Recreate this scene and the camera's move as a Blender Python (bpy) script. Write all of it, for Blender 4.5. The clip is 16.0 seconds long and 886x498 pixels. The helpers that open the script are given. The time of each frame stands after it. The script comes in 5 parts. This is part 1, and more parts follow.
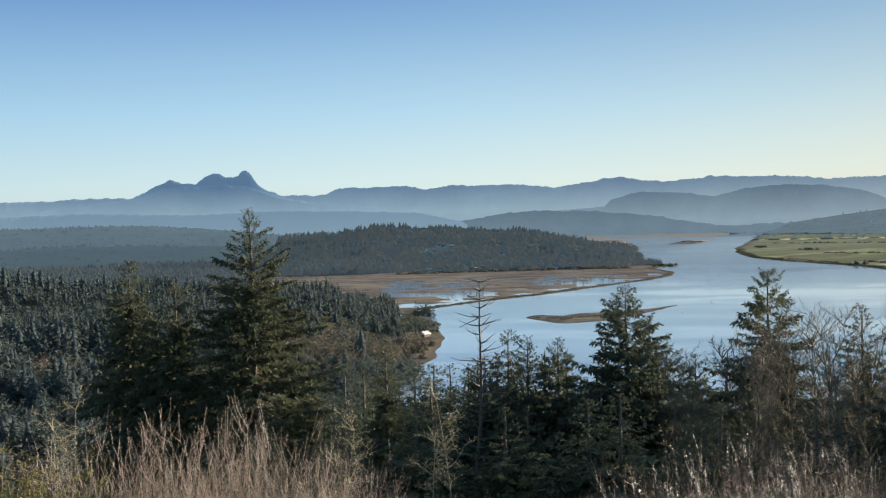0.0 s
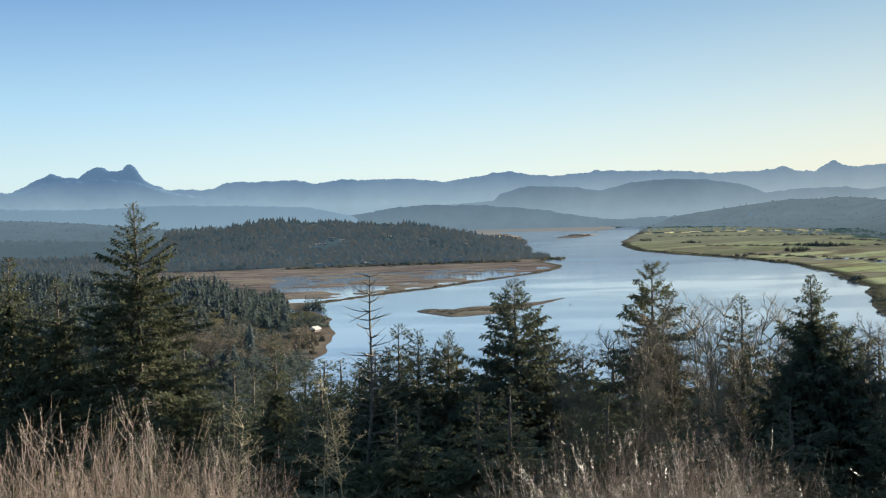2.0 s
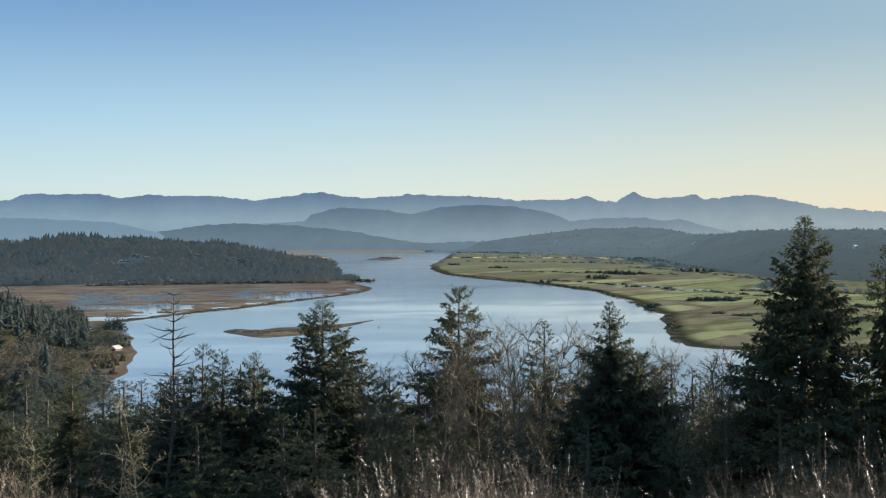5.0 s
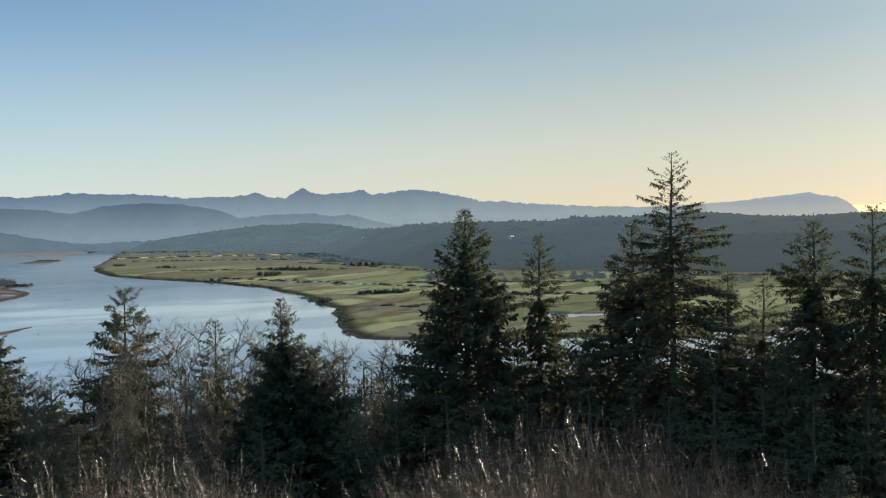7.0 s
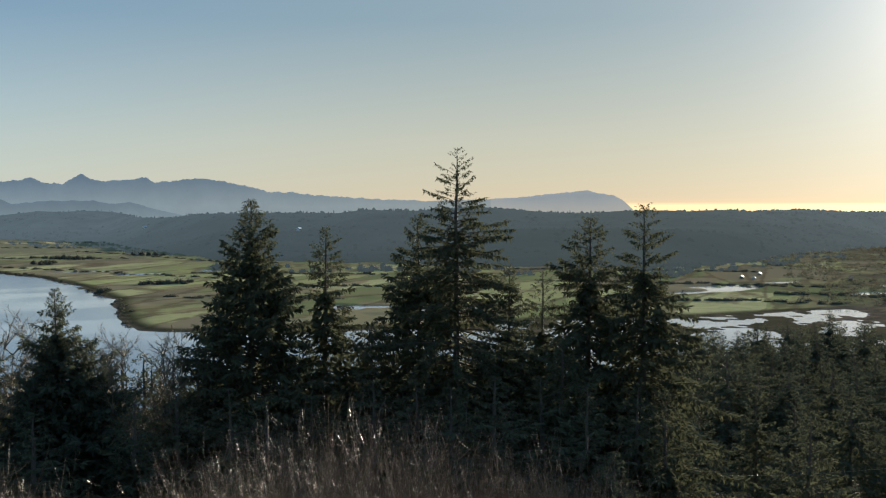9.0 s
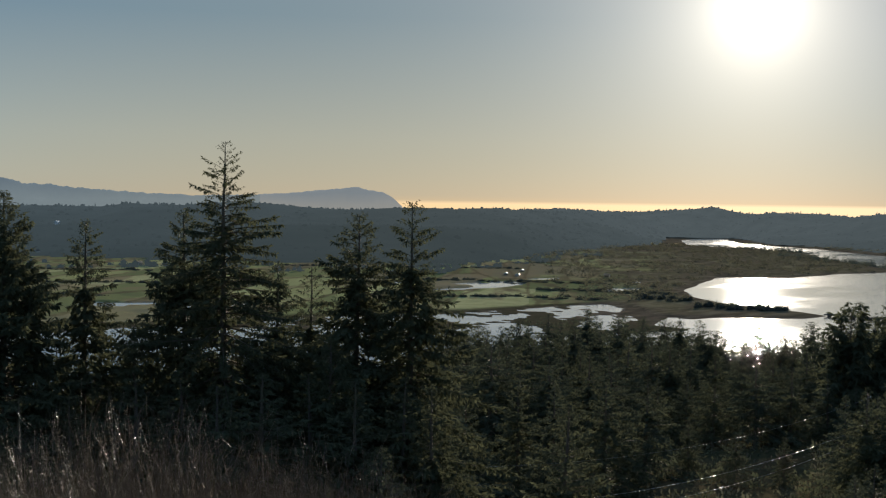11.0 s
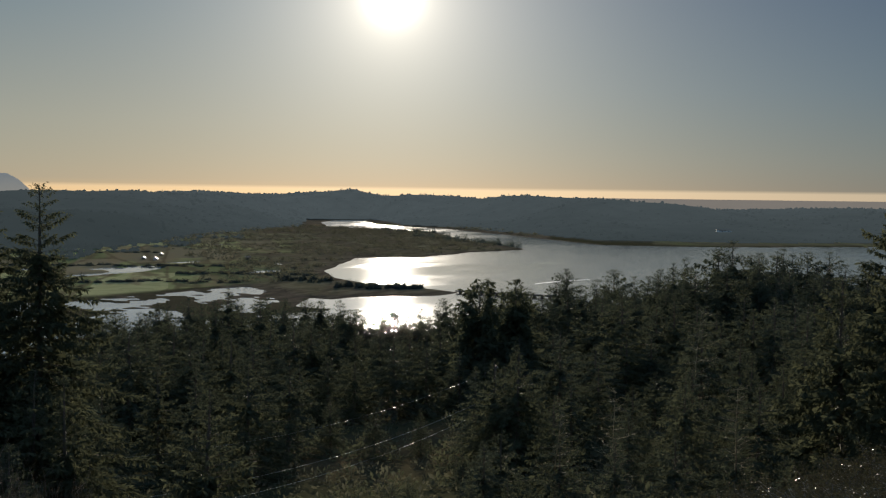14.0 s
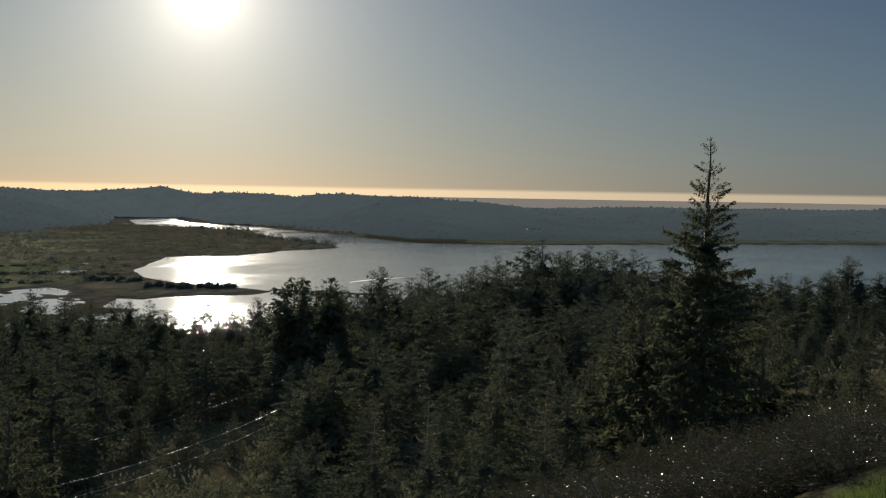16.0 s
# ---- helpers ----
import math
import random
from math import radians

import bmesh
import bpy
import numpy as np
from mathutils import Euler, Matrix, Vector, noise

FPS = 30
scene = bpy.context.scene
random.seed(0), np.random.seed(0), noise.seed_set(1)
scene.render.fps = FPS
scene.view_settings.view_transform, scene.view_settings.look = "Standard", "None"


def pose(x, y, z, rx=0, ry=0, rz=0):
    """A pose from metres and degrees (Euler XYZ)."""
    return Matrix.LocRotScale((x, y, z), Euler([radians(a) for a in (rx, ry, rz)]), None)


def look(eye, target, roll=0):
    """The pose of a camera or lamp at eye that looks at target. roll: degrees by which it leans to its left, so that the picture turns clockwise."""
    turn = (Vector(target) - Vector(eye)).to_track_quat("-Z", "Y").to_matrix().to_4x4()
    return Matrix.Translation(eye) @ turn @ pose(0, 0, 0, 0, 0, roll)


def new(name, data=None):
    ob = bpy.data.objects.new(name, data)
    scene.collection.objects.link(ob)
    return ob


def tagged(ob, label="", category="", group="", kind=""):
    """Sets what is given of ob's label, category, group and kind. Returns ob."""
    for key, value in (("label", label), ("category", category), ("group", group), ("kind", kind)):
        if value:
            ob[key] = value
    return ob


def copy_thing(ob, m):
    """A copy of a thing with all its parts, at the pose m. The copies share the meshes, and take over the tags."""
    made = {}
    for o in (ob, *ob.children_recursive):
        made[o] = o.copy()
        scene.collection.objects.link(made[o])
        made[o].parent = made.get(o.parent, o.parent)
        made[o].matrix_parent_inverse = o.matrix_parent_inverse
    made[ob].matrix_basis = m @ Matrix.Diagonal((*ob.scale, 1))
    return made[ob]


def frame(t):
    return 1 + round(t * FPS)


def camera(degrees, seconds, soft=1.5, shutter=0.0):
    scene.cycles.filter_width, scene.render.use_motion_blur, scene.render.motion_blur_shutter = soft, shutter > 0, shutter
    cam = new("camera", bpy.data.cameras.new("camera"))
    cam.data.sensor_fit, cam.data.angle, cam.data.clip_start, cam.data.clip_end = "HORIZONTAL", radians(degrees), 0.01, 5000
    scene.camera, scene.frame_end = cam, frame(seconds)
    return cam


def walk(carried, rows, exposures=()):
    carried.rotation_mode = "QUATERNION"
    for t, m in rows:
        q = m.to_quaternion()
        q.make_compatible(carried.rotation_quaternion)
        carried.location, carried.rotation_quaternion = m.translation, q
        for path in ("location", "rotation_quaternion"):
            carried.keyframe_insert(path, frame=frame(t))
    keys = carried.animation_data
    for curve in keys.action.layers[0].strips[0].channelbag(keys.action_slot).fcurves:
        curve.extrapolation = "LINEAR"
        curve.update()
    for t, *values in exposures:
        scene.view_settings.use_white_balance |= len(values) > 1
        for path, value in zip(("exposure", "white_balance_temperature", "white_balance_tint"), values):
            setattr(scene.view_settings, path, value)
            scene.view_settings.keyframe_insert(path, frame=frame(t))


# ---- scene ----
import functools

cam = camera(41.55, 16.0, soft=1.25)
EYE, ARM = 90.0, 0.22  # eye above the river, the arm that the phone turns on
ROWS = [
    (0.0, -0.00, -1.60, -1.47),
    (0.5, -1.93, -1.83, -1.80),
    (1.0, -3.10, -2.15, -1.73),
    (1.5, -4.17, -2.37, -1.71),
    (2.0, -5.37, -2.02, -1.56),
    (2.5, -6.74, -1.65, -1.43),
    (3.0, -8.14, -1.98, -1.15),
    (5.3, -16.79, -0.88, 0.01),
    (5.5, -18.50, -0.88, -0.11),
    (6.0, -23.13, -1.04, -0.59),
    (6.5, -27.18, -1.24, -0.95),
    (7.0, -30.73, -1.38, -1.04),
    (7.5, -33.54, -1.56, -1.19),
    (8.0, -35.87, -1.82, -0.97),
    (8.5, -38.15, -2.01, -0.42),
    (9.0, -41.13, -1.85, 0.08),
    (9.5, -44.40, -1.50, 0.84),
    (10.0, -47.20, -1.49, 0.71),
    (12.3, -59.49, -2.32, 0.61),
    (12.5, -60.67, -2.31, 0.36),
    (13.0, -63.61, -2.39, 0.46),
    (13.5, -66.78, -2.72, 0.56),
    (14.0, -69.89, -2.59, 0.73),
    (14.5, -72.76, -2.31, 0.91),
    (15.0, -75.30, -2.52, 0.83),
    (15.5, -77.45, -2.63, 0.63),
    (16.0, -78.95, -2.54, 0.98),
]
EXPOSURES = [(0, 1.42), (0.8, 1.52), (1.8, 1.55), (3, 1.46), (5.5, 1.34), (6.5, 1.36), (7, 1.22), (7.5, 1.16), (8, 1.20), (8.5, 1.20), (9, 0.97), (9.5, 0.80), (10, 0.70), (12.5, 0.22), (13.5, 0.20), (14.5, 0.20), (16, 0.30)]
walk(cam, [(t, pose(ARM * math.sin(-radians(yaw)), ARM * math.cos(radians(yaw)), EYE, 90 + pitch, 0, yaw) @ pose(0, 0, 0, 0, 0, roll))
           for t, yaw, pitch, roll in ROWS], EXPOSURES)

# ---- world, sun ----
AIR = 0.78  # brightness of the sky and of the lit air before the distance
SUN_AZ, SUN_EL = 67.3, 9.6
SUN_DIR = Vector((math.sin(radians(SUN_AZ)) * math.cos(radians(SUN_EL)), math.cos(radians(SUN_AZ)) * math.cos(radians(SUN_EL)), math.sin(radians(SUN_EL))))


class Nodes:
    """A short way to write node trees."""

    def __init__(self, tree):
        self.tree = tree
        tree.nodes.clear()

    def add(self, kind, links=None, **values):
        n = self.tree.nodes.new(kind)
        for key, value in values.items():
            setattr(n, key, value)
        for key, value in (links or {}).items():
            self.put(n.inputs[key], value)
        return n

    def put(self, socket, value):
        if isinstance(value, bpy.types.NodeSocket):
            self.tree.links.new(value, socket)
        elif isinstance(value, bpy.types.Node):
            self.tree.links.new(value.outputs[0], socket)
        else:
            socket.default_value = value

    def math(self, op, a, b=0.0, c=0.0, clamp=False):
        n = self.tree.nodes.new("ShaderNodeMath")
        n.operation, n.use_clamp = op, clamp
        for i, value in enumerate((a, b, c)):
            self.put(n.inputs[i], value)
        return n.outputs[0]

    def mix(self, fac, a, b, blend="MIX"):
        n = self.tree.nodes.new("ShaderNodeMix")
        n.data_type, n.blend_type = "RGBA", blend
        self.put(n.inputs[0], fac)
        self.put(n.inputs[6], a if not isinstance(a, tuple) else (*a[:3], 1))
        self.put(n.inputs[7], b if not isinstance(b, tuple) else (*b[:3], 1))
        return n.outputs[2]

    def noise(self, scale, detail=4.0, rough=0.55, vector=None, dims="3D"):
        n = self.add("ShaderNodeTexNoise", {"Scale": scale, "Detail": detail, "Roughness": rough}, noise_dimensions=dims)
        if vector is not None:
            self.put(n.inputs["Vector"], vector)
        return n.outputs[0]

    def ramp(self, fac, stops):
        n = self.tree.nodes.new("ShaderNodeValToRGB")
        self.put(n.inputs[0], fac)
        e = n.color_ramp.elements
        while len(e) < len(stops):
            e.new(0.5)
        for i, (p, col) in enumerate(stops):
            e[i].position = p
            e[i].color = (*col, 1) if isinstance(col, tuple) else (col, col, col, 1)
        return n.outputs[0]


world = bpy.data.worlds.new("sky")
scene.world = world
world.use_nodes = True
w = Nodes(world.node_tree)
sky = w.add("ShaderNodeTexSky", sky_type="NISHITA", sun_disc=False, sun_elevation=radians(SUN_EL), sun_rotation=radians(SUN_AZ), altitude=90.0, air_density=1.0, dust_density=0.15, ozone_density=1.6)
coord = w.add("ShaderNodeTexCoord").outputs["Generated"]
toward = w.add("ShaderNodeVectorMath", {0: coord, 1: SUN_DIR}, operation="DOT_PRODUCT").outputs["Value"]
toward = w.math("MAXIMUM", toward, 0.0)
# bright ring of forward-scattered light round the low sun
lobes = [w.math("MULTIPLY", w.math("POWER", toward, p), k) for p, k in ((9000.0, 4.0), (1800.0, 0.45), (500.0, 0.34), (150.0, 0.28), (45.0, 0.15), (9.0, 0.07))]
ring = functools.reduce(lambda p, q: w.math("ADD", p, q), lobes)
ring = w.math("MULTIPLY", ring, AIR)
# clear winter air: blue away from the sun, straw and grey towards it, with a thin warm layer over the sea
up = w.math("MAXIMUM", w.add("ShaderNodeSeparateXYZ", {0: coord}).outputs[2], 0.0)
cool = w.ramp(up, [(0.0, (0.60, 0.71, 0.70)), (0.03, (0.60, 0.76, 0.80)), (0.09, (0.40, 0.625, 0.80)), (0.19, (0.140, 0.300, 0.57)), (0.5, (0.22, 0.40, 0.66)), (1.0, (0.22, 0.40, 0.66))])
straw = w.ramp(up, [(0.0, (1.0, 0.66, 0.34)), (0.0055, (1.0, 0.68, 0.37)), (0.0085, (0.58, 0.53, 0.435)), (0.025, (0.555, 0.53, 0.45)), (0.06, (0.51, 0.515, 0.46)), (0.16, (0.235, 0.345, 0.415)), (0.5, (0.24, 0.35, 0.47))])
side = w.add("ShaderNodeVectorMath", {0: coord, 1: (math.sin(radians(47)), math.cos(radians(47)), 0.05)}, operation="DOT_PRODUCT").outputs["Value"]
air = w.mix(w.math("POWER", w.math("MAXIMUM", side, 0.0), 5.0), cool, straw)
beyond = w.add("ShaderNodeVectorMath", {0: coord, 1: (math.sin(radians(105)), math.cos(radians(105)), 0.0)}, operation="DOT_PRODUCT").outputs["Value"]
air = w.mix(w.math("POWER", w.math("MAXIMUM", beyond, 0.0), 3.0), air, w.mix(1.0, air, (0.205, 0.25, 0.33), "MULTIPLY"))
away = w.add("ShaderNodeVectorMath", {0: coord, 1: (math.sin(radians(-50)), math.cos(radians(-50)), 0.0)}, operation="DOT_PRODUCT").outputs["Value"]
air = w.mix(w.math("POWER", w.math("MAXIMUM", away, 0.0), 2.0), air, w.mix(1.0, air, (0.68, 0.74, 0.80), "MULTIPLY"))
glow = w.add("ShaderNodeBackground", {"Color": (1.0, 0.9, 0.74, 1), "Strength": ring})
scatter_light = w.add("ShaderNodeBackground", {"Color": sky, "Strength": 0.012 * AIR})
base = w.add("ShaderNodeBackground", {"Color": air, "Strength": 0.53 * AIR})
both = w.add("ShaderNodeAddShader", {0: base, 1: glow})
both = w.add("ShaderNodeAddShader", {0: both, 1: scatter_light})
# thin bright gap between the sea and the haze layer
gap = w.add("ShaderNodeMapRange", {0: up, 1: 0.0052, 2: 0.0078, 3: 1.0, 4: 0.0}).outputs[0]
seaward = w.add("ShaderNodeVectorMath", {0: coord, 1: (math.sin(radians(80)), math.cos(radians(80)), 0.0)}, operation="DOT_PRODUCT").outputs["Value"]
gap = w.math("MULTIPLY", gap, w.math("MULTIPLY", w.math("POWER", w.math("MAXIMUM", seaward, 0.0), 4.0), 0.36 * AIR))
both = w.add("ShaderNodeAddShader", {0: both, 1: w.add("ShaderNodeBackground", {"Color": (1.0, 0.74, 0.45, 1), "Strength": gap})})
w.add("ShaderNodeOutputWorld", {"Surface": both})

sun = new("sun", bpy.data.lights.new("sun", "SUN"))
sun.data.energy, sun.data.angle, sun.data.color = 5.0, radians(0.6), (1.0, 0.89, 0.74)
sun.matrix_world = look(SUN_DIR * 100, (0, 0, 0))

# ---- materials ----


def material(name):
    m = bpy.data.materials.new(name)
    m.use_nodes = True
    return m, Nodes(m.node_tree)


def finish(n, shader):
    n.add("ShaderNodeOutputMaterial", {"Surface": shader})


def principled(n, colour, rough=0.8, normal=None, metallic=0.0, spec=0.5):
    b = n.add("ShaderNodeBsdfPrincipled", {"Roughness": rough, "Metallic": metallic, "Specular IOR Level": spec})
    n.put(b.inputs["Base Color"], colour if not isinstance(colour, tuple) else (*colour[:3], 1))
    if normal is not None:
        n.put(b.inputs["Normal"], normal)
    return b


def position(n):
    return n.add("ShaderNodeNewGeometry").outputs["Position"]


def foliage(name, dark, light, gloss=0.6, through_light=0.25):
    m, n = material(name)
    island = n.add("ShaderNodeNewGeometry").outputs["Random Per Island"]
    each = n.add("ShaderNodeObjectInfo").outputs["Random"]
    fac = n.math("ADD", n.math("MULTIPLY", island, 0.6), n.math("MULTIPLY", n.noise(0.9, 3.0), 0.45))
    col = n.mix(fac, dark, light)
    col = n.mix(n.math("MULTIPLY", each, 0.35), col, tuple(0.6 * a + 0.4 * b for a, b in zip(dark, (0.09, 0.085, 0.03))))
    if gloss < 0.5:  # only some leaves are young and shiny
        shiny = n.math("GREATER_THAN", island, 0.88)
        p = n.add("ShaderNodeMixShader", {0: shiny, 1: n.add("ShaderNodeBsdfDiffuse", {"Color": col}), 2: principled(n, col, gloss, spec=0.4)})
    else:
        p = n.add("ShaderNodeBsdfDiffuse", {"Color": col})
    t = n.add("ShaderNodeBsdfTranslucent")
    n.put(t.inputs[0], n.mix(0.5, col, (0.10, 0.108, 0.058)))
    finish(n, n.add("ShaderNodeMixShader", {0: through_light, 1: p, 2: t}))
    return m


def bark(name, dark, light, scale=6.0, rough=0.85):
    m, n = material(name)
    pos = position(n)
    grain = n.noise(scale, 6.0, 0.65, pos)
    moss = n.ramp(n.noise(0.7, 3.0, 0.6, pos), [(0.45, 0.0), (0.65, 1.0)])
    col = n.mix(grain, dark, light)
    col = n.mix(n.math("MULTIPLY", moss, 0.35), col, (0.13, 0.12, 0.04))
    bump = n.add("ShaderNodeBump", {"Strength": 0.6, "Distance": 0.02, "Height": grain})
    finish(n, principled(n, col, rough, bump.outputs[0], spec=0.4))
    return m


def plain(name, colour, rough=0.6, metallic=0.0, wear=0.25):
    m, n = material(name)
    col = n.mix(n.math("MULTIPLY", n.noise(2.5, 5.0, 0.6, position(n)), wear * 2), colour, tuple(c * 0.55 for c in colour))
    finish(n, principled(n, col, rough, metallic=metallic))
    return m


NEEDLES = foliage("spruce_needles", (0.048, 0.058, 0.040), (0.125, 0.126, 0.074), 0.75, 0.30)
NEEDLES_BLUE = foliage("fir_needles", (0.042, 0.055, 0.045), (0.100, 0.110, 0.074), 0.75, 0.30)
# far conifers carry the valley's blue haze in their base colour
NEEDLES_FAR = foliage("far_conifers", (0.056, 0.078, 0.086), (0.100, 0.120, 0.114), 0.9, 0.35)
BROADLEAF = foliage("evergreen_leaves", (0.040, 0.034, 0.022), (0.112, 0.088, 0.050), 0.38, 0.15)
SCRUB_LEAF = foliage("yellow_scrub_leaves", (0.08, 0.075, 0.02), (0.20, 0.17, 0.05), 0.7, 0.25)
THICKET = foliage("bare_thicket", (0.12, 0.098, 0.078), (0.22, 0.18, 0.14), 0.9, 0.3)
HEDGE = foliage("hedge_scrub", (0.085, 0.080, 0.062), (0.16, 0.14, 0.10), 0.9, 0.35)
FIELD_SCRUB = foliage("field_scrub", (0.060, 0.066, 0.058), (0.110, 0.108, 0.088), 0.9, 0.3)
BARK = bark("spruce_bark", (0.035, 0.028, 0.022), (0.15, 0.12, 0.09))
BARK_PALE = bark("alder_bark", (0.070, 0.055, 0.038), (0.22, 0.175, 0.118), 9.0)
BARK_DEAD = bark("dead_bark", (0.05, 0.042, 0.035), (0.16, 0.13, 0.105), 9.0)
TWIGS = bark("shrub_twigs", (0.078, 0.052, 0.040), (0.27, 0.19, 0.145), 12.0, 0.5)
TWIGS_RED = bark("red_shrub_twigs", (0.045, 0.031, 0.024), (0.15, 0.105, 0.08), 12.0, 0.34)
LICHEN = bark("lichen_bark", (0.12, 0.098, 0.056), (0.33, 0.28, 0.17), 9.0)
WHITE = plain("white_paint", (0.75, 0.74, 0.70), 0.5)
CREAM = plain("cream_siding", (0.55, 0.50, 0.42), 0.6)
GREY_ROOF = plain("grey_shingle", (0.17, 0.15, 0.13), 0.7)
TIN_ROOF = plain("rusty_roof", (0.40, 0.28, 0.19), 0.7)
BRIGHT_TIN = plain("bright_metal_roof", (0.60, 0.58, 0.53), 0.45, 0.9, 0.1)
TIMBER = plain("weathered_timber", (0.14, 0.11, 0.09), 0.8)
CONCRETE = plain("old_concrete", (0.30, 0.29, 0.27), 0.8)
WIRE = plain("bare_aluminium_wire", (0.58, 0.57, 0.54), 0.5, 1.0, 0.3)
FOAM = plain("tide_foam", (0.45, 0.46, 0.46), 0.35, 0.0, 0.5)
GLASS_DARK = plain("dark_window", (0.02, 0.025, 0.03), 0.45)
PORCELAIN = plain("glazed_insulator", (0.5, 0.48, 0.44), 0.15)

# ground: hillside scrub, grass, tidal marsh and pasture, chosen by the land's own cover masks
GROUND, n = material("land")
pos = position(n)
flat = n.add("ShaderNodeMapping", {"Vector": pos, "Rotation": (0, 0, radians(-33))}).outputs[0]
big, mid, fine = n.noise(0.006, 4.0, 0.6, pos), n.noise(0.05, 5.0, 0.6, pos), n.noise(1.7, 5.0, 0.65, pos)
floor_col = n.mix(fine, (0.022, 0.028, 0.016), (0.075, 0.066, 0.035))
floor_col = n.mix(n.ramp(mid, [(0.45, 0.0), (0.7, 0.6)]), floor_col, (0.10, 0.075, 0.045))
marsh_col = n.mix(mid, (0.12, 0.092, 0.074), (0.23, 0.175, 0.135))
marsh_col = n.mix(n.ramp(big, [(0.45, 0.0), (0.62, 0.7)]), marsh_col, (0.25, 0.20, 0.13))
reeds = n.noise(1.0, 6.0, 0.65, n.add("ShaderNodeMapping", {"Vector": pos, "Rotation": (0, 0, radians(-8)), "Scale": (0.016, 0.075, 1.0)}).outputs[0])
marsh_col = n.mix(n.ramp(reeds, [(0.40, 0.9), (0.5, 0.0)]), marsh_col, (0.075, 0.058, 0.05))
marsh_col = n.mix(n.ramp(reeds, [(0.54, 0.0), (0.62, 0.8)]), marsh_col, (0.31, 0.255, 0.19))
strips = n.add("ShaderNodeTexVoronoi", {"Vector": n.add("ShaderNodeMapping", {"Vector": flat, "Scale": (0.0032, 0.0185, 0.0)}).outputs[0], "Scale": 1.0}, distance="CHEBYCHEV")
drain = n.add("ShaderNodeTexVoronoi", {"Vector": n.add("ShaderNodeMapping", {"Vector": flat, "Scale": (0.0032, 0.0185, 0.0)}).outputs[0], "Scale": 1.0}, feature="DISTANCE_TO_EDGE")
parcel = n.add("ShaderNodeSeparateColor", {0: strips.outputs["Color"]}).outputs[0]
field_col = n.ramp(parcel, [(0.0, (0.14, 0.155, 0.075)), (0.25, (0.22, 0.235, 0.105)), (0.42, (0.36, 0.355, 0.18)), (0.55, (0.24, 0.25, 0.11)), (0.68, (0.22, 0.185, 0.12)), (0.82, (0.14, 0.12, 0.085)), (1.0, (0.33, 0.345, 0.15))])
field_col = n.mix(n.ramp(mid, [(0.4, 0.0), (0.75, 0.45)]), field_col, (0.17, 0.175, 0.07))
field_col = n.mix(n.ramp(n.noise(0.012, 5.0, 0.62, n.add("ShaderNodeMapping", {"Vector": flat, "Scale": (0.45, 1.6, 1.0)}).outputs[0]), [(0.52, 0.0), (0.60, 0.8)]), field_col, (0.20, 0.16, 0.095))
field_col = n.mix(n.ramp(n.math("ADD", drain.outputs["Distance"], n.math("MULTIPLY_ADD", mid, 0.24, -0.11)), [(0.025, 0.75), (0.075, 0.0)]), field_col, (0.115, 0.09, 0.055))
# haze painted into the farthest meadows: duller and browner with distance
meadow_haze = n.add("ShaderNodeMapRange", {0: n.math("ADD", n.add("ShaderNodeVectorMath", {0: pos}, operation="LENGTH").outputs["Value"], n.math("MULTIPLY_ADD", big, 900.0, -450.0)), 1: 2000.0, 2: 2900.0, 4: 0.7}).outputs[0]
field_col = n.mix(meadow_haze, field_col, n.mix(mid, (0.13, 0.125, 0.085), (0.23, 0.225, 0.15)))
lawn_col = n.mix(fine, (0.05, 0.085, 0.014), (0.13, 0.17, 0.035))
mask = {k: n.add("ShaderNodeAttribute", attribute_name=k).outputs["Fac"] for k in ("marsh", "pasture", "lawn", "mud", "far_wood")}
# blue-grey ground under far woods: haze put into the base colour
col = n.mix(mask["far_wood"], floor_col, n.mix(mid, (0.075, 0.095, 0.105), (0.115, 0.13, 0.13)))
col = n.mix(mask["marsh"], col, marsh_col)
col = n.mix(mask["pasture"], col, field_col)
col = n.mix(mask["lawn"], col, lawn_col)
col = n.mix(mask["mud"], col, n.mix(mid, (0.075, 0.06, 0.045), (0.15, 0.12, 0.09)))
bump = n.add("ShaderNodeBump", {"Strength": 0.5, "Distance": 0.15, "Height": fine})
finish(n, n.add("ShaderNodeBsdfDiffuse", {"Color": col, "Roughness": 0.0, "Normal": bump.outputs[0]}))

WATER, n = material("river_water")
pos = position(n)
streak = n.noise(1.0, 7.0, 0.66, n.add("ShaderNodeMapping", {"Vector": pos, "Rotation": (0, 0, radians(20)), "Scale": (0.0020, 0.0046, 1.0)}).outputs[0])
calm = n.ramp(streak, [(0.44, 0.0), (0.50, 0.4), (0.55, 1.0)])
waves = n.noise(0.8, 6.0, 0.6, n.add("ShaderNodeMapping", {"Vector": pos, "Rotation": (0, 0, radians(67)), "Scale": (0.5, 1.0, 1.0)}).outputs[0])
xyz = n.add("ShaderNodeSeparateXYZ", {0: pos}).outputs
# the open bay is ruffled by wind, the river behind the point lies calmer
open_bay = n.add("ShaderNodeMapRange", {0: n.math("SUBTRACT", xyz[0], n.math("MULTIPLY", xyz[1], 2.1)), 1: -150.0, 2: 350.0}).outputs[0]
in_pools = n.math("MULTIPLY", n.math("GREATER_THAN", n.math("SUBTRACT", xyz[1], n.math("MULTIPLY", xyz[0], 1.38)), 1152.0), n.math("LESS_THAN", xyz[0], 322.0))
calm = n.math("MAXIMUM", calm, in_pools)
sheltered = n.math("SUBTRACT", 1.0, n.math("MULTIPLY", in_pools, 0.75))
chop = n.math("MULTIPLY_ADD", open_bay, 0.20, n.math("MULTIPLY_ADD", calm, -0.024, 0.028))
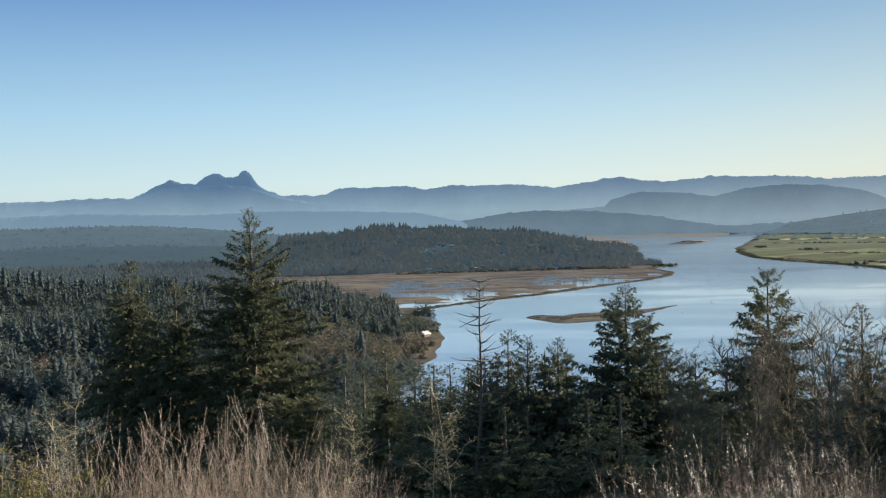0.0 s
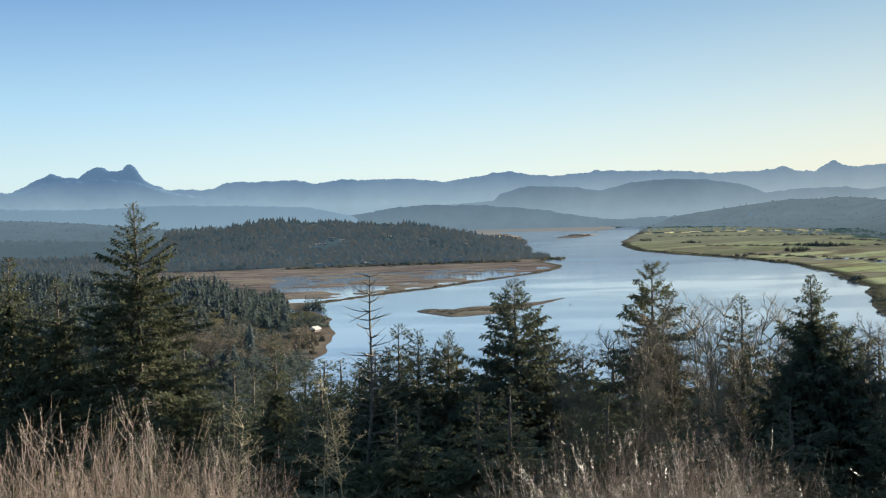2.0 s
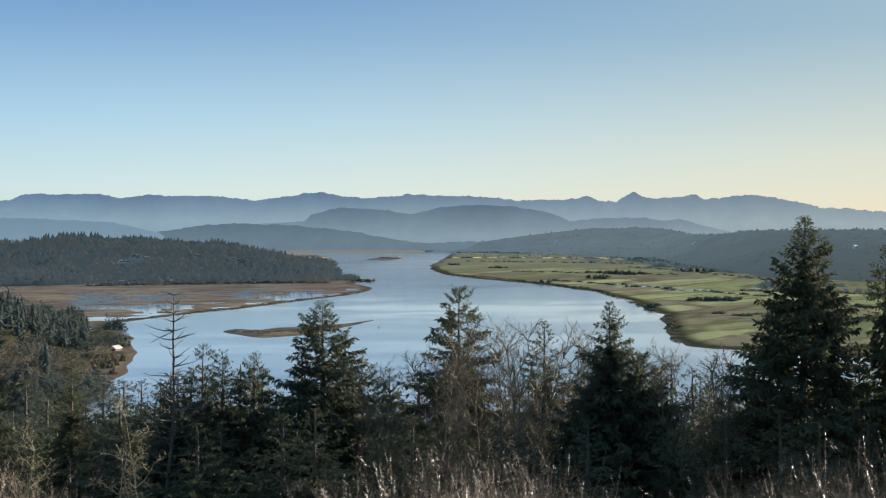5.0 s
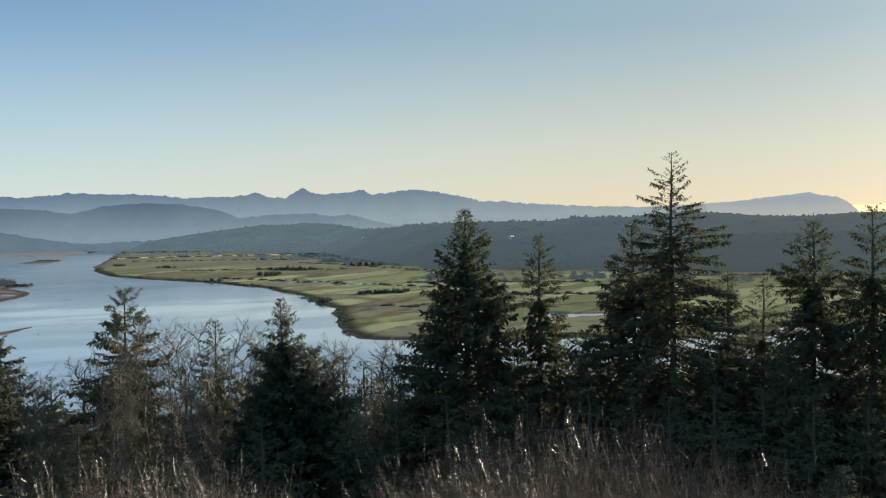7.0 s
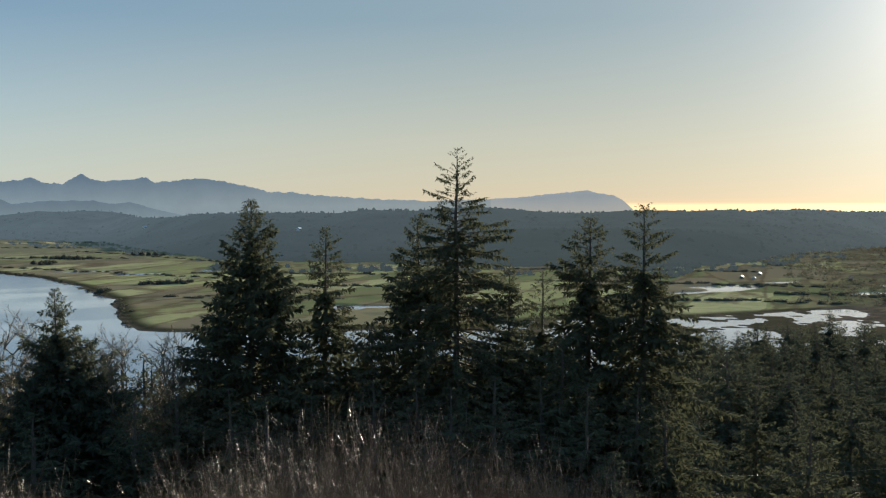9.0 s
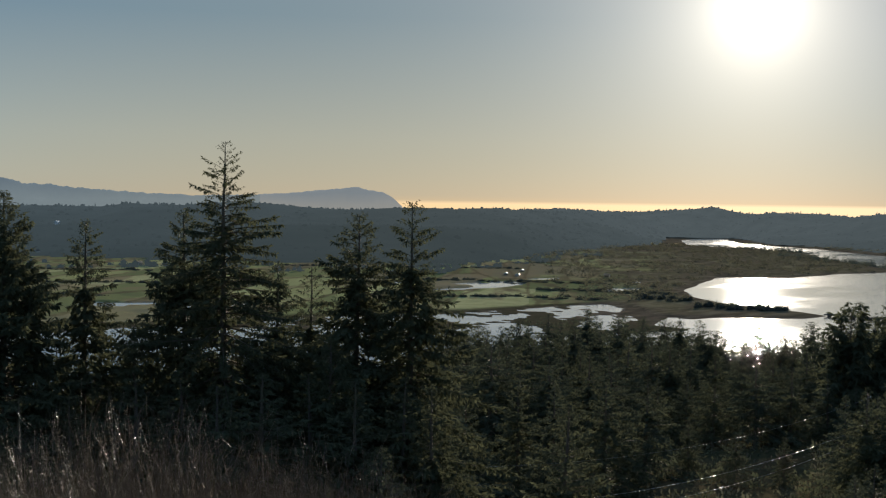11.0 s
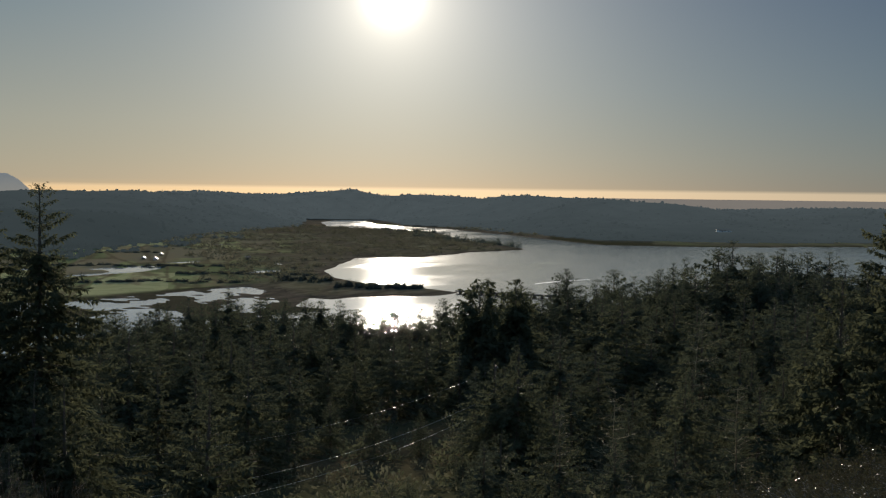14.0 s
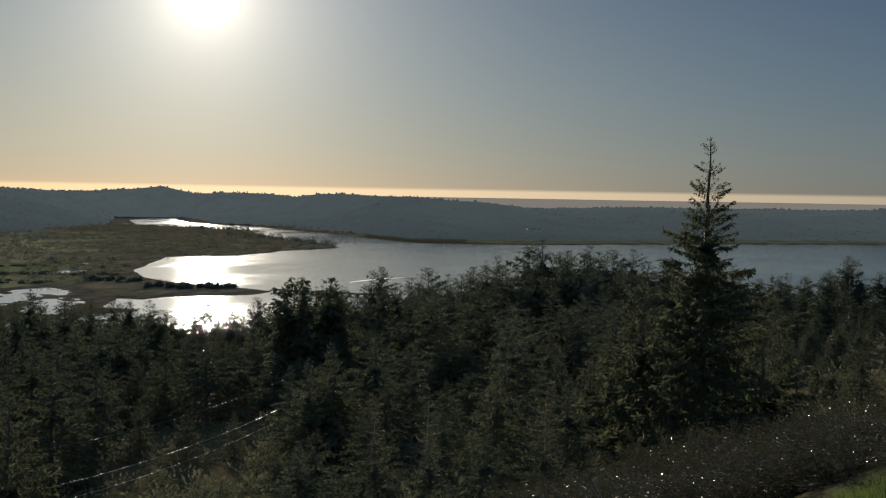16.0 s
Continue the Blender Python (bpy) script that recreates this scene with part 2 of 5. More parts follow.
bump = n.add("ShaderNodeBump", {"Strength": n.math("MULTIPLY", chop, sheltered), "Distance": 0.3, "Height": waves})
# sky sheen painted into the base colour: paler far off and in calm streaks
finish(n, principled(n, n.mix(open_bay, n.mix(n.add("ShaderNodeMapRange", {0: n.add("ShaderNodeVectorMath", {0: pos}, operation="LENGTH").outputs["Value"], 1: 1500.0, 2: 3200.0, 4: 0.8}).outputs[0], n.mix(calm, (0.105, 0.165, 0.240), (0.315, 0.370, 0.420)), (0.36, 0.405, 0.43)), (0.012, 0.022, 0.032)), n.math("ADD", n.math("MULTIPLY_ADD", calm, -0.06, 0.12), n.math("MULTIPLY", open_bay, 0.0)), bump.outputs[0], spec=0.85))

# far distance: painted glowing haze, shadowed crests over pale air, paler on sun's side
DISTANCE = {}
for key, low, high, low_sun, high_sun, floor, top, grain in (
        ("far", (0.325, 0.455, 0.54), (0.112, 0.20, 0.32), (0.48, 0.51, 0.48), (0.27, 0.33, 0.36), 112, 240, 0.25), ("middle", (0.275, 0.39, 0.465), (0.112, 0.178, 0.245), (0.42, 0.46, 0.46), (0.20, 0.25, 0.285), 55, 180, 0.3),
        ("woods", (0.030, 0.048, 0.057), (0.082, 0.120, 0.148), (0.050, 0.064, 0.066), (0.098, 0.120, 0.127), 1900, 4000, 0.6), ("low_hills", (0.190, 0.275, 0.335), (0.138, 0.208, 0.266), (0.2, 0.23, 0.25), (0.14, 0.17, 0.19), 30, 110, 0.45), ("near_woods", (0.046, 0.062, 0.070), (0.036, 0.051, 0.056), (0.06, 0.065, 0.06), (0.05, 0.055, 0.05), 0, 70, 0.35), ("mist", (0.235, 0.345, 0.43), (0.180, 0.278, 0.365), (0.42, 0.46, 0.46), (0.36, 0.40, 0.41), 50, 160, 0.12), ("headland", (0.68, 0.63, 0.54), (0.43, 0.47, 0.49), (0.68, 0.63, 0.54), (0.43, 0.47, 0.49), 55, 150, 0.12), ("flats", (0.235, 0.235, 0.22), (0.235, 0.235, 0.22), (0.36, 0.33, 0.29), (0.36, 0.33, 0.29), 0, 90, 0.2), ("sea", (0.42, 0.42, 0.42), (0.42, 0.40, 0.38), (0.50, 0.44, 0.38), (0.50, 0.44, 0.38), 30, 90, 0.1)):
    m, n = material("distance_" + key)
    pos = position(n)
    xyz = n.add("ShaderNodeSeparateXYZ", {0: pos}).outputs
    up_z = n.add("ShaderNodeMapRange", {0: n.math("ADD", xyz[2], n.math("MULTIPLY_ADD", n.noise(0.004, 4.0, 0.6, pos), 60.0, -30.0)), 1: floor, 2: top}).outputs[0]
    if key == "woods":  # painted haze: farther ridges stand paler
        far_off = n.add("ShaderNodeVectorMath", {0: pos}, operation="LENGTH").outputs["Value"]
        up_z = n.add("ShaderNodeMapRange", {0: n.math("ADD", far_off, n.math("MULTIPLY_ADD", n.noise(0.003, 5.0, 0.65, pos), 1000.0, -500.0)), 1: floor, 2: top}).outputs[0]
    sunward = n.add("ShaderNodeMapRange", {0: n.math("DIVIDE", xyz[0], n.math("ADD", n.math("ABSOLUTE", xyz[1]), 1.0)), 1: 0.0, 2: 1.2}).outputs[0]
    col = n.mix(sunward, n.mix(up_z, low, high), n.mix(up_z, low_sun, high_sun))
    island = n.add("ShaderNodeNewGeometry").outputs["Random Per Island"]
    speck = n.math("ADD", n.math("MULTIPLY", n.noise(0.012, 6.0, 0.7, pos), 0.85), n.math("MULTIPLY", island, 0.35 if "woods" in key else 0.0))
    col = n.mix(n.math("MULTIPLY", speck, grain), col, (0.04, 0.06, 0.07) if "woods" not in key else (0.016, 0.024, 0.028))
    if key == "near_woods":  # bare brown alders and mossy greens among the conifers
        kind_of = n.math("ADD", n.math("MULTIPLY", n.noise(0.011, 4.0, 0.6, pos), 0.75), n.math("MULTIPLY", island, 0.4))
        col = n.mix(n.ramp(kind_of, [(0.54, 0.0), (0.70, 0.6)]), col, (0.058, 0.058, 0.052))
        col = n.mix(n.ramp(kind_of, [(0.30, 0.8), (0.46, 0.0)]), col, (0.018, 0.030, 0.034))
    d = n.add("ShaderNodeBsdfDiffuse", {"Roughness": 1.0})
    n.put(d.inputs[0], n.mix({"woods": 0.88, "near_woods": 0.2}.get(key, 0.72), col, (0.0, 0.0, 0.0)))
    # emission stands in for lit haze, over the near woods too
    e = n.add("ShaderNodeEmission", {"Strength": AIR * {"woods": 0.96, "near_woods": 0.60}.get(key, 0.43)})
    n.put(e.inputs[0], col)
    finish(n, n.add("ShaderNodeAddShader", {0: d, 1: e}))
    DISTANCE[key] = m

# ---- land ----


def polar(az, r):
    a = np.radians(az)
    return r * np.sin(a), r * np.cos(a)


# river banks as bearing (degrees from the first view) and distance (metres)
WEST_BANK = [(-6, 560), (-3.4, 622), (-2, 662), (-0.84, 737), (-0.13, 811), (0.08, 859), (-0.5, 966), (-0.9, 1040), (-1.46, 1119), (1.75, 1215), (5.1, 1313), (8.1, 1447), (10.05, 1547), (11.14, 1657),
             (11.0, 1751), (10.2, 1850), (10.6, 1915), (11.43, 1944), (9.6, 2113), (9.3, 2390), (9.5, 2900), (9.2, 3365), (8.0, 4100), (10.65, 4000), (12.8, 3823), (14.6, 4560), (15.45, 4480)]
EAST_BANK = [(15.2, 4093), (14.1, 2700), (14.05, 2500), (14.76, 2208), (17.16, 1973), (19.87, 1831), (22.06, 1656), (23.7, 1470), (24.8, 1262), (25.5, 1233), (25.2, 1143), (25.75, 963), (26.4, 900), (27.7, 882),
             (33, 860), (40, 900), (46, 960), (52.5, 1006), (54.9, 1044), (58.1, 1113), (60.5, 1144), (61.6, 1100), (62.3, 1030), (64.5, 1006), (65.6, 1032), (69.6, 1058), (70.8, 1088)]
BAY = [(69.6, 1121), (66.9, 1179), (66.1, 1195), (64.5, 1277), (64.07, 1370), (65.57, 1669), (69.07, 1719), (71.25, 1881), (74.0, 2017), (73.2, 2103), (70.84, 2444), (69.4, 2929), (66.9, 3143), (64.25, 3334),
       (63.86, 3868), (65.1, 4270), (65.9, 4230), (66.64, 3620), (68.25, 3386), (70.15, 3185), (73.45, 2720), (77.44, 2269), (83.4, 2265), (88.8, 2421), (98.2, 2752), (112, 3000), (112, 480), (90, 460), (60, 470), (30, 470), (0, 470)]
SANDBAR = [(3.94, 1018), (5.05, 970), (5.88, 956), (7.81, 973), (9.46, 1031), (11.65, 1140), (9.47, 1078), (6.72, 1055), (5.89, 1030), (4.5, 1044)]
FAR_BAR = [(10.78, 3181), (11.73, 3543), (13.07, 3456), (11.99, 3117)]


def side_of(x, y, outline):
    """Distance to an outline, negative inside it."""
    p = np.array([polar(a, r) for a, r in outline])
    q = np.roll(p, -1, 0)
    best, inside = np.full(x.shape, 1e9), np.zeros(x.shape, bool)
    for (ax, ay), (bx, by) in zip(p, q):
        dx, dy = bx - ax, by - ay
        t = np.clip(((x - ax) * dx + (y - ay) * dy) / (dx * dx + dy * dy), 0, 1)
        best = np.minimum(best, np.hypot(x - ax - t * dx, y - ay - t * dy))
        with np.errstate(divide="ignore", invalid="ignore"):
            cross = ((ay > y) != (by > y)) & (x < (bx - ax) * (y - ay) / (by - ay) + ax)
        inside ^= cross
    return np.where(inside, -best, best)


def smooth(a, b, v):
    t = np.clip((v - a) / np.where(np.abs(np.subtract(b, a)) < 1e-9, 1e-9, np.subtract(b, a)), 0, 1)
    return t * t * (3 - 2 * t)


rng = np.random.default_rng(7)
WAVE = [(rng.normal(size=2), rng.uniform(0, 6.28)) for _ in range(60)]


def wobble(x, y, scale, first=0, count=20):
    """Smooth pseudo-random relief of about unit size."""
    s = 0
    for k, ph in WAVE[first:first + count]:
        s = s + np.sin((k[0] * x + k[1] * y) * 3.0 / scale + ph)
    return s / math.sqrt(count / 2)


# skylines of the wooded hills: bearing, elevation of the crest seen from the lookout
HILL_WEST = [(-34, -1.6), (-20.8, -1.75), (-15.8, -2.12), (-7.3, -2.69), (-5.1, -2.68), (-2.9, -3.43), (-1.84, -4.2), (-1.2, -5.2)]
HILL_POINT = [(-8, -0.8), (-5, -0.6), (-2.85, -0.42), (0.5, -0.55), (3.8, -0.8), (6, -1.04), (8.4, -1.38), (9.2, -1.9), (9.7, -2.6)]
HILL_BACK = [(-34, -0.7), (-21, -0.78), (-15, -0.82), (-10, -0.95), (-5, -1.05), (-2, -1.6)]
HILL_LAST = [(-34, 0), (-20.7, -0.04), (-18.3, 0.02), (-14.7, 0.03), (-11.6, -0.2), (-7.8, -0.6), (-4, -0.55), (0, -0.7), (4, -0.85), (7, -1.1)]
HILL_FIELDS = [(12, -1.2), (15.3, -0.74), (19.4, -0.32), (22, -0.04), (27, -0.16), (36, -0.11), (37.5, 0.06), (40, -0.1), (43.8, 0.06), (48, -0.03), (51, 0), (54.8, 0.11), (58.6, -0.04), (61, -0.3), (62.5, -0.8), (63.8, -1.6)]
FOOT_FIELDS = [(12, 4400), (18, 4100), (22, 3520), (24.8, 3340), (27.2, 2520), (30.4, 2000), (38.5, 1890), (52.6, 1870), (56, 2100), (62, 3000)]
HILL_NEAR = [(40, -1.3), (43, -0.8), (50, -0.72), (55, -0.95), (60, -1.35), (63, -1.8), (65, -2.6)]
HILL_BAY = [(56, 0.0), (61.65, 0.11), (64.25, 0.2), (65.44, 0.38), (66.9, 0.1), (69.6, 0.07), (75, -0.01), (78.7, -0.1), (79.25, -0.2), (83.4, -0.32), (91.4, -0.33), (115, -0.28)]
FOOT_BAY = [(56, 3300), (61.5, 3900), (63.5, 4330), (66.2, 4320), (68, 3480), (70, 3260), (73.5, 2790), (77.5, 2340), (84, 2330), (90, 2500), (98, 2830), (115, 3050)]


def table(pairs, az):
    return np.interp(az, [p[0] for p in pairs], [p[1] for p in pairs])


def crest(az, r, hills, foot, top, back, trees, folds=1.3):
    """Height of a hill that rises from foot to top and ends at back."""
    peak = EYE + top * np.tan(np.radians(table(hills, az))) - trees
    inside = (az > hills[0][0]) & (az < hills[-1][0])
    rise = smooth(foot, top, r)
    x, y = polar(az, r)
    spurs = 1 + folds * wobble(x, y, 430, 6) * rise * (1 - rise)
    return np.where(inside, np.maximum(peak, 0) * rise * spurs * (1 - smooth(top, back, r)), 0)


# the lookout's own hillside: radius and height along four bearings
SLOPES = [(46, (0, 5, 20, 60, 110, 250, 420), (88.35, 88.35, 83.4, 70, 59, 18, -6)), (55, (0, 5, 20, 60, 110, 260, 420), (88.35, 88.35, 83.4, 70, 62, 50, -6)), (80, (0, 5.2, 20, 60, 110, 260, 420), (88.35, 88.35, 83.8, 72, 66, 54, -6)),
          (91, (0, 5.8, 20, 60, 110, 260, 420), (88.35, 88.35, 85.0, 75, 70, 60, -6)), (101, (0, 8.2, 20, 60, 110, 260, 420), (88.35, 88.35, 86.3, 79, 75, 65, -6)), (135, (0, 60, 200, 260, 300, 400, 420), (88.35, 88, 86, 84, 80, 70, 68))]


def hill_ground(az, r):
    """The lookout's own hillside."""
    rows = [np.interp(r, rad, zs) for _, rad, zs in SLOPES]
    out = np.array(rows[0], float)
    for (a0, _, _), (a1, _, _), z0, z1 in zip(SLOPES[:-1], SLOPES[1:], rows[:-1], rows[1:]):
        t = smooth(a0, a1, az)
        out = np.where(az > a0, z0 + (z1 - z0) * t, out)
    return out


def land(x, y):
    """Height of the land and its cover masks."""
    r, az = np.hypot(x, y), np.degrees(np.arctan2(x, y))
    warp = 14 * wobble(x, y, 160) * smooth(500, 1500, r)
    warp_y = 3.5 * wobble(x, y, 60, 20) + warp * 0.35
    river = side_of(x + warp_y * 0.6, y + warp_y * 0.6, WEST_BANK + EAST_BANK + BAY)
    bars = np.minimum(side_of(x, y + 2.5 * wobble(x, y, 30), SANDBAR), side_of(x, y, FAR_BAR))
    shore = np.maximum(river, -bars)
    z = np.clip(shore * 0.10, -3, np.where(bars < 3, 0.55, 1.25)) + 0.25 * wobble(x, y, 45, 30) * smooth(4, 30, shore)
    # tidal pools and creeks in the marsh
    in_marsh = ((az > -9) & (az < 11.6) & (r > 1040) & (r < 1960)) * smooth(3, 18, river)
    pools = smooth(0.0, 0.25, 0.8 * wobble(x * 0.7, y * 0.7, 60, 40) + 0.8 * wobble(x * 0.8, y * 0.9, 40, 15) + 0.5 * wobble(x, y * 0.8, 20, 25) - 0.18) * smooth(1760, 1600, r) * smooth(-4.0, -2.0, az)
    z = np.where(in_marsh > 0, z * (1 - 0.72 * in_marsh) - in_marsh * pools * 0.8, z)
    # flooded furrows in the pasture
    flooded = smooth(1.5, 1.75, wobble(x * 0.5, y * 1.1, 75, 33)) * (az > 18) * (az < 62) * (r > 1000) * (r < 2100) * smooth(20, 60, river)
    z = z - flooded * 1.9
    in_creek = (az > 40) & (az < 64.4) & (r < 1180) & (r > 850)
    flats = smooth(-0.3, 0.15, wobble(x * 0.9 - y * 0.5, y * 0.9, 48, 10) + 0.5 * wobble(x, y, 20, 27)) * smooth(64.3, 61.5, az + 1.2 * wobble(x, y, 60, 3))
    z = np.where(in_creek, np.maximum(z, -1 + 1.5 * flats), z)
    # wooded hills
    hills = crest(az, r, HILL_WEST, 330, 1000, 1300, 20) * (0.97 + 0.05 * wobble(x, y, 260, 5))
    hills = np.where((az < -1.2) & (r > 250) & (r < 900), np.maximum(hills, (14 + 5 * wobble(x, y, 180, 25)) * smooth(-2.5, -7, az)), hills)
    hills = np.maximum(hills, crest(az, r, HILL_POINT, 1850, 2300, 2800, 12) * (0.9 + 0.1 * wobble(x, y, 300, 12)))
    hills = np.maximum(hills, crest(az, r, HILL_BACK, 2500, 3000, 3300, 10) * (0.94 + 0.06 * wobble(x, y, 300, 2)))
    hills = np.maximum(hills, crest(az, r, HILL_LAST, 3300, 3950, 4400, 8))
    foot = table(FOOT_FIELDS, az)
    hills = np.maximum(hills, crest(az, r, HILL_FIELDS, foot, np.minimum(foot + 1300, 4650), 4900, 2.5) * (0.97 + 0.07 * wobble(x, y, 420, 6)))
    hills = np.maximum(hills, crest(az, r, HILL_NEAR, np.maximum(foot - 60, 1500), np.maximum(foot - 60, 1500) + 560, 3300, 5))
    foot_bay = table(FOOT_BAY, az)
    hills = np.maximum(hills, crest(az, r, HILL_BAY, foot_bay, np.minimum(foot_bay + 1500, 4700), 4950, 2.5) * (0.97 + 0.05 * wobble(x, y, 420, 26)))
    z = np.where(shore > 0, z + hills * smooth(0, 120, shore), z)
    own = hill_ground(az, r)
    lookout = own + 0.25 * wobble(x, y, 9, 33) * smooth(8, 20, r)
    z = np.where(r < 420, np.maximum(z, lookout), z)
    wooded = np.clip(hills / 5, 0, 1)
    marsh = np.clip(in_marsh, 0, 1) * (1 - wooded)
    marsh = np.maximum(marsh, (bars < 3) * 0.8)
    marsh = np.maximum(marsh, ((az > -1.9) & (az < 0.6) & (r > 690) & (r < 900)) * 0.6)
    marsh = np.maximum(marsh, ((az > 2) & (az < 16.5) & (r > 2700)) * 0.9 * (1 - wooded))
    marsh = np.maximum(marsh, ((az > 59) & (az < 75) & (r > 980)) * 0.45 * (1 - wooded))
    marsh = np.maximum(marsh, ((az < -16) & (az > -22) & (r > 2380) & (r < 2640)) * 1.0)
    pasture = ((az > 13) & (az < 74.5) & (r > 860) & (river > 0) & ~((az > 61) & (r > 2700))) * smooth(6, 26 , river) * (1 - wooded) * (1 - 0.85 * smooth(58.5, 62.5, az + 1.2 * wobble(x, y, 120, 4)) * (r > 960))
    pasture = np.maximum(pasture, ((az > 80) & (river > 0) & (r > 2200)) * 0.45 * smooth(10, 40, river) * (1 - wooded))
    mud = (1 - smooth(0.1, 0.7, z)) * (shore < 12) * (r > 420)
    lawn = (r < np.interp(az, [-40, 80, 91, 101, 120], [5, 5.2, 5.8, 8.2, 12])) * 1.0
    return z, {"marsh": marsh, "pasture": pasture, "lawn": lawn, "mud": mud, "shore": shore, "hills": hills, "far_wood": np.clip(hills / 4, 0, 1) * (r > 1500)}


def ground_z(x, y):
    return float(land(np.array([float(x)]), np.array([float(y)]))[0][0])


def mesh_object(name, verts, faces, mat, parent=None, label="", smooth_shade=False):
    me = bpy.data.meshes.new(name)
    verts = np.asarray(verts, np.float32)
    faces = np.asarray(faces, np.int32)
    me.vertices.add(len(verts))
    me.vertices.foreach_set("co", verts.ravel())
    k = faces.shape[1]
    me.loops.add(faces.size)
    me.loops.foreach_set("vertex_index", faces.ravel())
    me.polygons.add(len(faces))
    me.polygons.foreach_set("loop_start", np.arange(len(faces), dtype=np.int32) * k)
    me.update(calc_edges=True)
    me.validate()
    if smooth_shade:
        me.polygons.foreach_set("use_smooth", np.ones(len(faces), bool))
    me.materials.append(mat)
    ob = new(name, me)
    if parent:
        ob.parent = parent
    if label:
        ob["label"] = label
    return ob


def part(name, bm, mat, parent, label=""):
    me = bpy.data.meshes.new(name)
    bm.to_mesh(me)
    bm.free()
    me.materials.append(mat)
    ob = new(name, me)
    ob.parent = parent
    if label:
        ob["label"] = label
    return ob


def quads(rows, cols, wrap):
    i, j = np.meshgrid(np.arange(rows - 1), np.arange(cols if wrap else cols - 1), indexing="ij")
    a, b = i * cols + j, i * cols + (j + 1) % cols
    return np.stack([a, b, b + cols, a + cols], -1).reshape(-1, 4)


AZ = np.concatenate([np.arange(-30, 106, 0.2), np.arange(106, 330, 4.0)])
RADII = np.concatenate([[0.03, 0.4], np.arange(1, 12, 0.7), np.geomspace(12, 420, 46), np.geomspace(436, 620, 14), EYE / np.tan(np.radians(np.arange(8.2, 4.75, -0.055))), EYE / np.tan(np.radians(np.arange(4.75, 2.7, -0.028))), EYE / np.tan(np.radians(np.arange(2.7, 1.5, -0.04))), EYE / np.tan(np.radians(np.arange(1.5, 1.045, -0.025))), [4980]])
gr, ga = np.meshgrid(RADII, AZ, indexing="ij")
gx, gy = polar(ga, gr)
gz, masks = land(gx.ravel(), gy.ravel())
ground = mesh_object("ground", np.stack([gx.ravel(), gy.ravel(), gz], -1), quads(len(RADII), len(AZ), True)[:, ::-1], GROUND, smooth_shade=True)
# ground under the far woods takes the same painted, glowing haze
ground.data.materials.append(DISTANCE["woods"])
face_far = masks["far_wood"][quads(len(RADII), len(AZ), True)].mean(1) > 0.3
# far marsh faces glow to offset the shadow of the mountain shells
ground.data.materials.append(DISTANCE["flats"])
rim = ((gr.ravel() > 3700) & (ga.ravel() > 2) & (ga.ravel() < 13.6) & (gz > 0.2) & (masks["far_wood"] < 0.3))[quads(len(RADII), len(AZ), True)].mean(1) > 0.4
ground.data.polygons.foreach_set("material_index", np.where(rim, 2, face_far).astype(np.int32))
tagged(ground, "wooded hillside falling to brown tidal marsh and green pasture", "ground", kind="structure")
for key in ("marsh", "pasture", "lawn", "mud", "far_wood"):
    ground.data.attributes.new(key, "FLOAT", "POINT").data.foreach_set("value", masks[key].astype(np.float32))

rr, ra = np.meshgrid(np.array([300.0, 700, 1500, 2500, 3500, 4700]), np.arange(-40, 125, 5.0), indexing="ij")
wx, wy = polar(ra, rr)
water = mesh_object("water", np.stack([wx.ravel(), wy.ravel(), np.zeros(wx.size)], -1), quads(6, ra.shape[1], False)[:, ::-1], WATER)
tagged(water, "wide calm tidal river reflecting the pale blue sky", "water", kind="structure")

# ---- far mountains ----
RANGE_FAR = [(-34, 0.8), (-26, 0.95), (-20.7, 1.12), (-17, 1.23), (-14.8, 1.27), (-13.9, 1.68), (-13.07, 2.09), (-12.42, 1.84), (-11.89, 1.84), (-11.3, 2.22), (-11.05, 2.33), (-10.75, 2.29), (-10.4, 2.17), (-10.1, 2.14), (-9.85, 2.23), (-9.65, 2.43), (-9.45, 2.43), (-9.25, 2.28), (-8.9, 1.75), (-8.6, 1.5), (-7.75, 1.2), (-5.7, 1.2), (-5, 1.5), (-1.7, 1.52), (-0.86, 1.33), (0.53, 1.52), (3.84, 1.44), (5.63, 1.28), (7.14, 1.5), (8.64, 1.72), (10.02, 1.47), (10.62, 1.42),
             (11.53, 1.46), (12.76, 1.56), (13.69, 1.6), (15.11, 1.53), (16.7, 1.48), (18.16, 1.33), (18.81, 1.32), (20.13, 1.35), (21.12, 1.39), (21.71, 1.51), (22.29, 1.32), (23.13, 1.26), (23.55, 1.52), (23.89, 1.68), (24.31, 1.54), (24.73, 1.4), (25.49, 1.44), (26.34, 1.48), (26.6, 1.61), (26.86, 1.62), (27.18, 1.38), (27.96, 1.39), (29.28, 1.56), (30.61, 1.41), (31.69, 1.19), (32.5, 0.98), (34.95, 0.77), (36.59, 0.66), (38.8, 0.56), (40.46, 0.5), (43.51, 0.59)]
HEADLAND = [(42.95, 0.45), (43.51, 0.62), (44.89, 0.68), (45.99, 0.81), (47.09, 0.92), (48.18, 1.03), (48.73, 0.87), (49.41, 0.81), (49.95, 0.51), (50.28, 0.18), (51, -0.6)]
RANGE_MIDDLE = [(2, -0.6), (4.9, 0.1), (7.9, 0.27), (8.25, 0.6), (9.6, 0.96), (12.0, 0.82), (13.0, 0.62), (14.6, 0.98), (16.4, 1.10), (18.2, 1.02), (19.8, 0.74), (20.8, 0.34), (21.2, 0.33), (22.4, 0.46), (24.5, 0.47), (25.3, 0.34), (26.15, 0.43), (27.2, 0.1), (29, -0.3), (33, -1.0)]
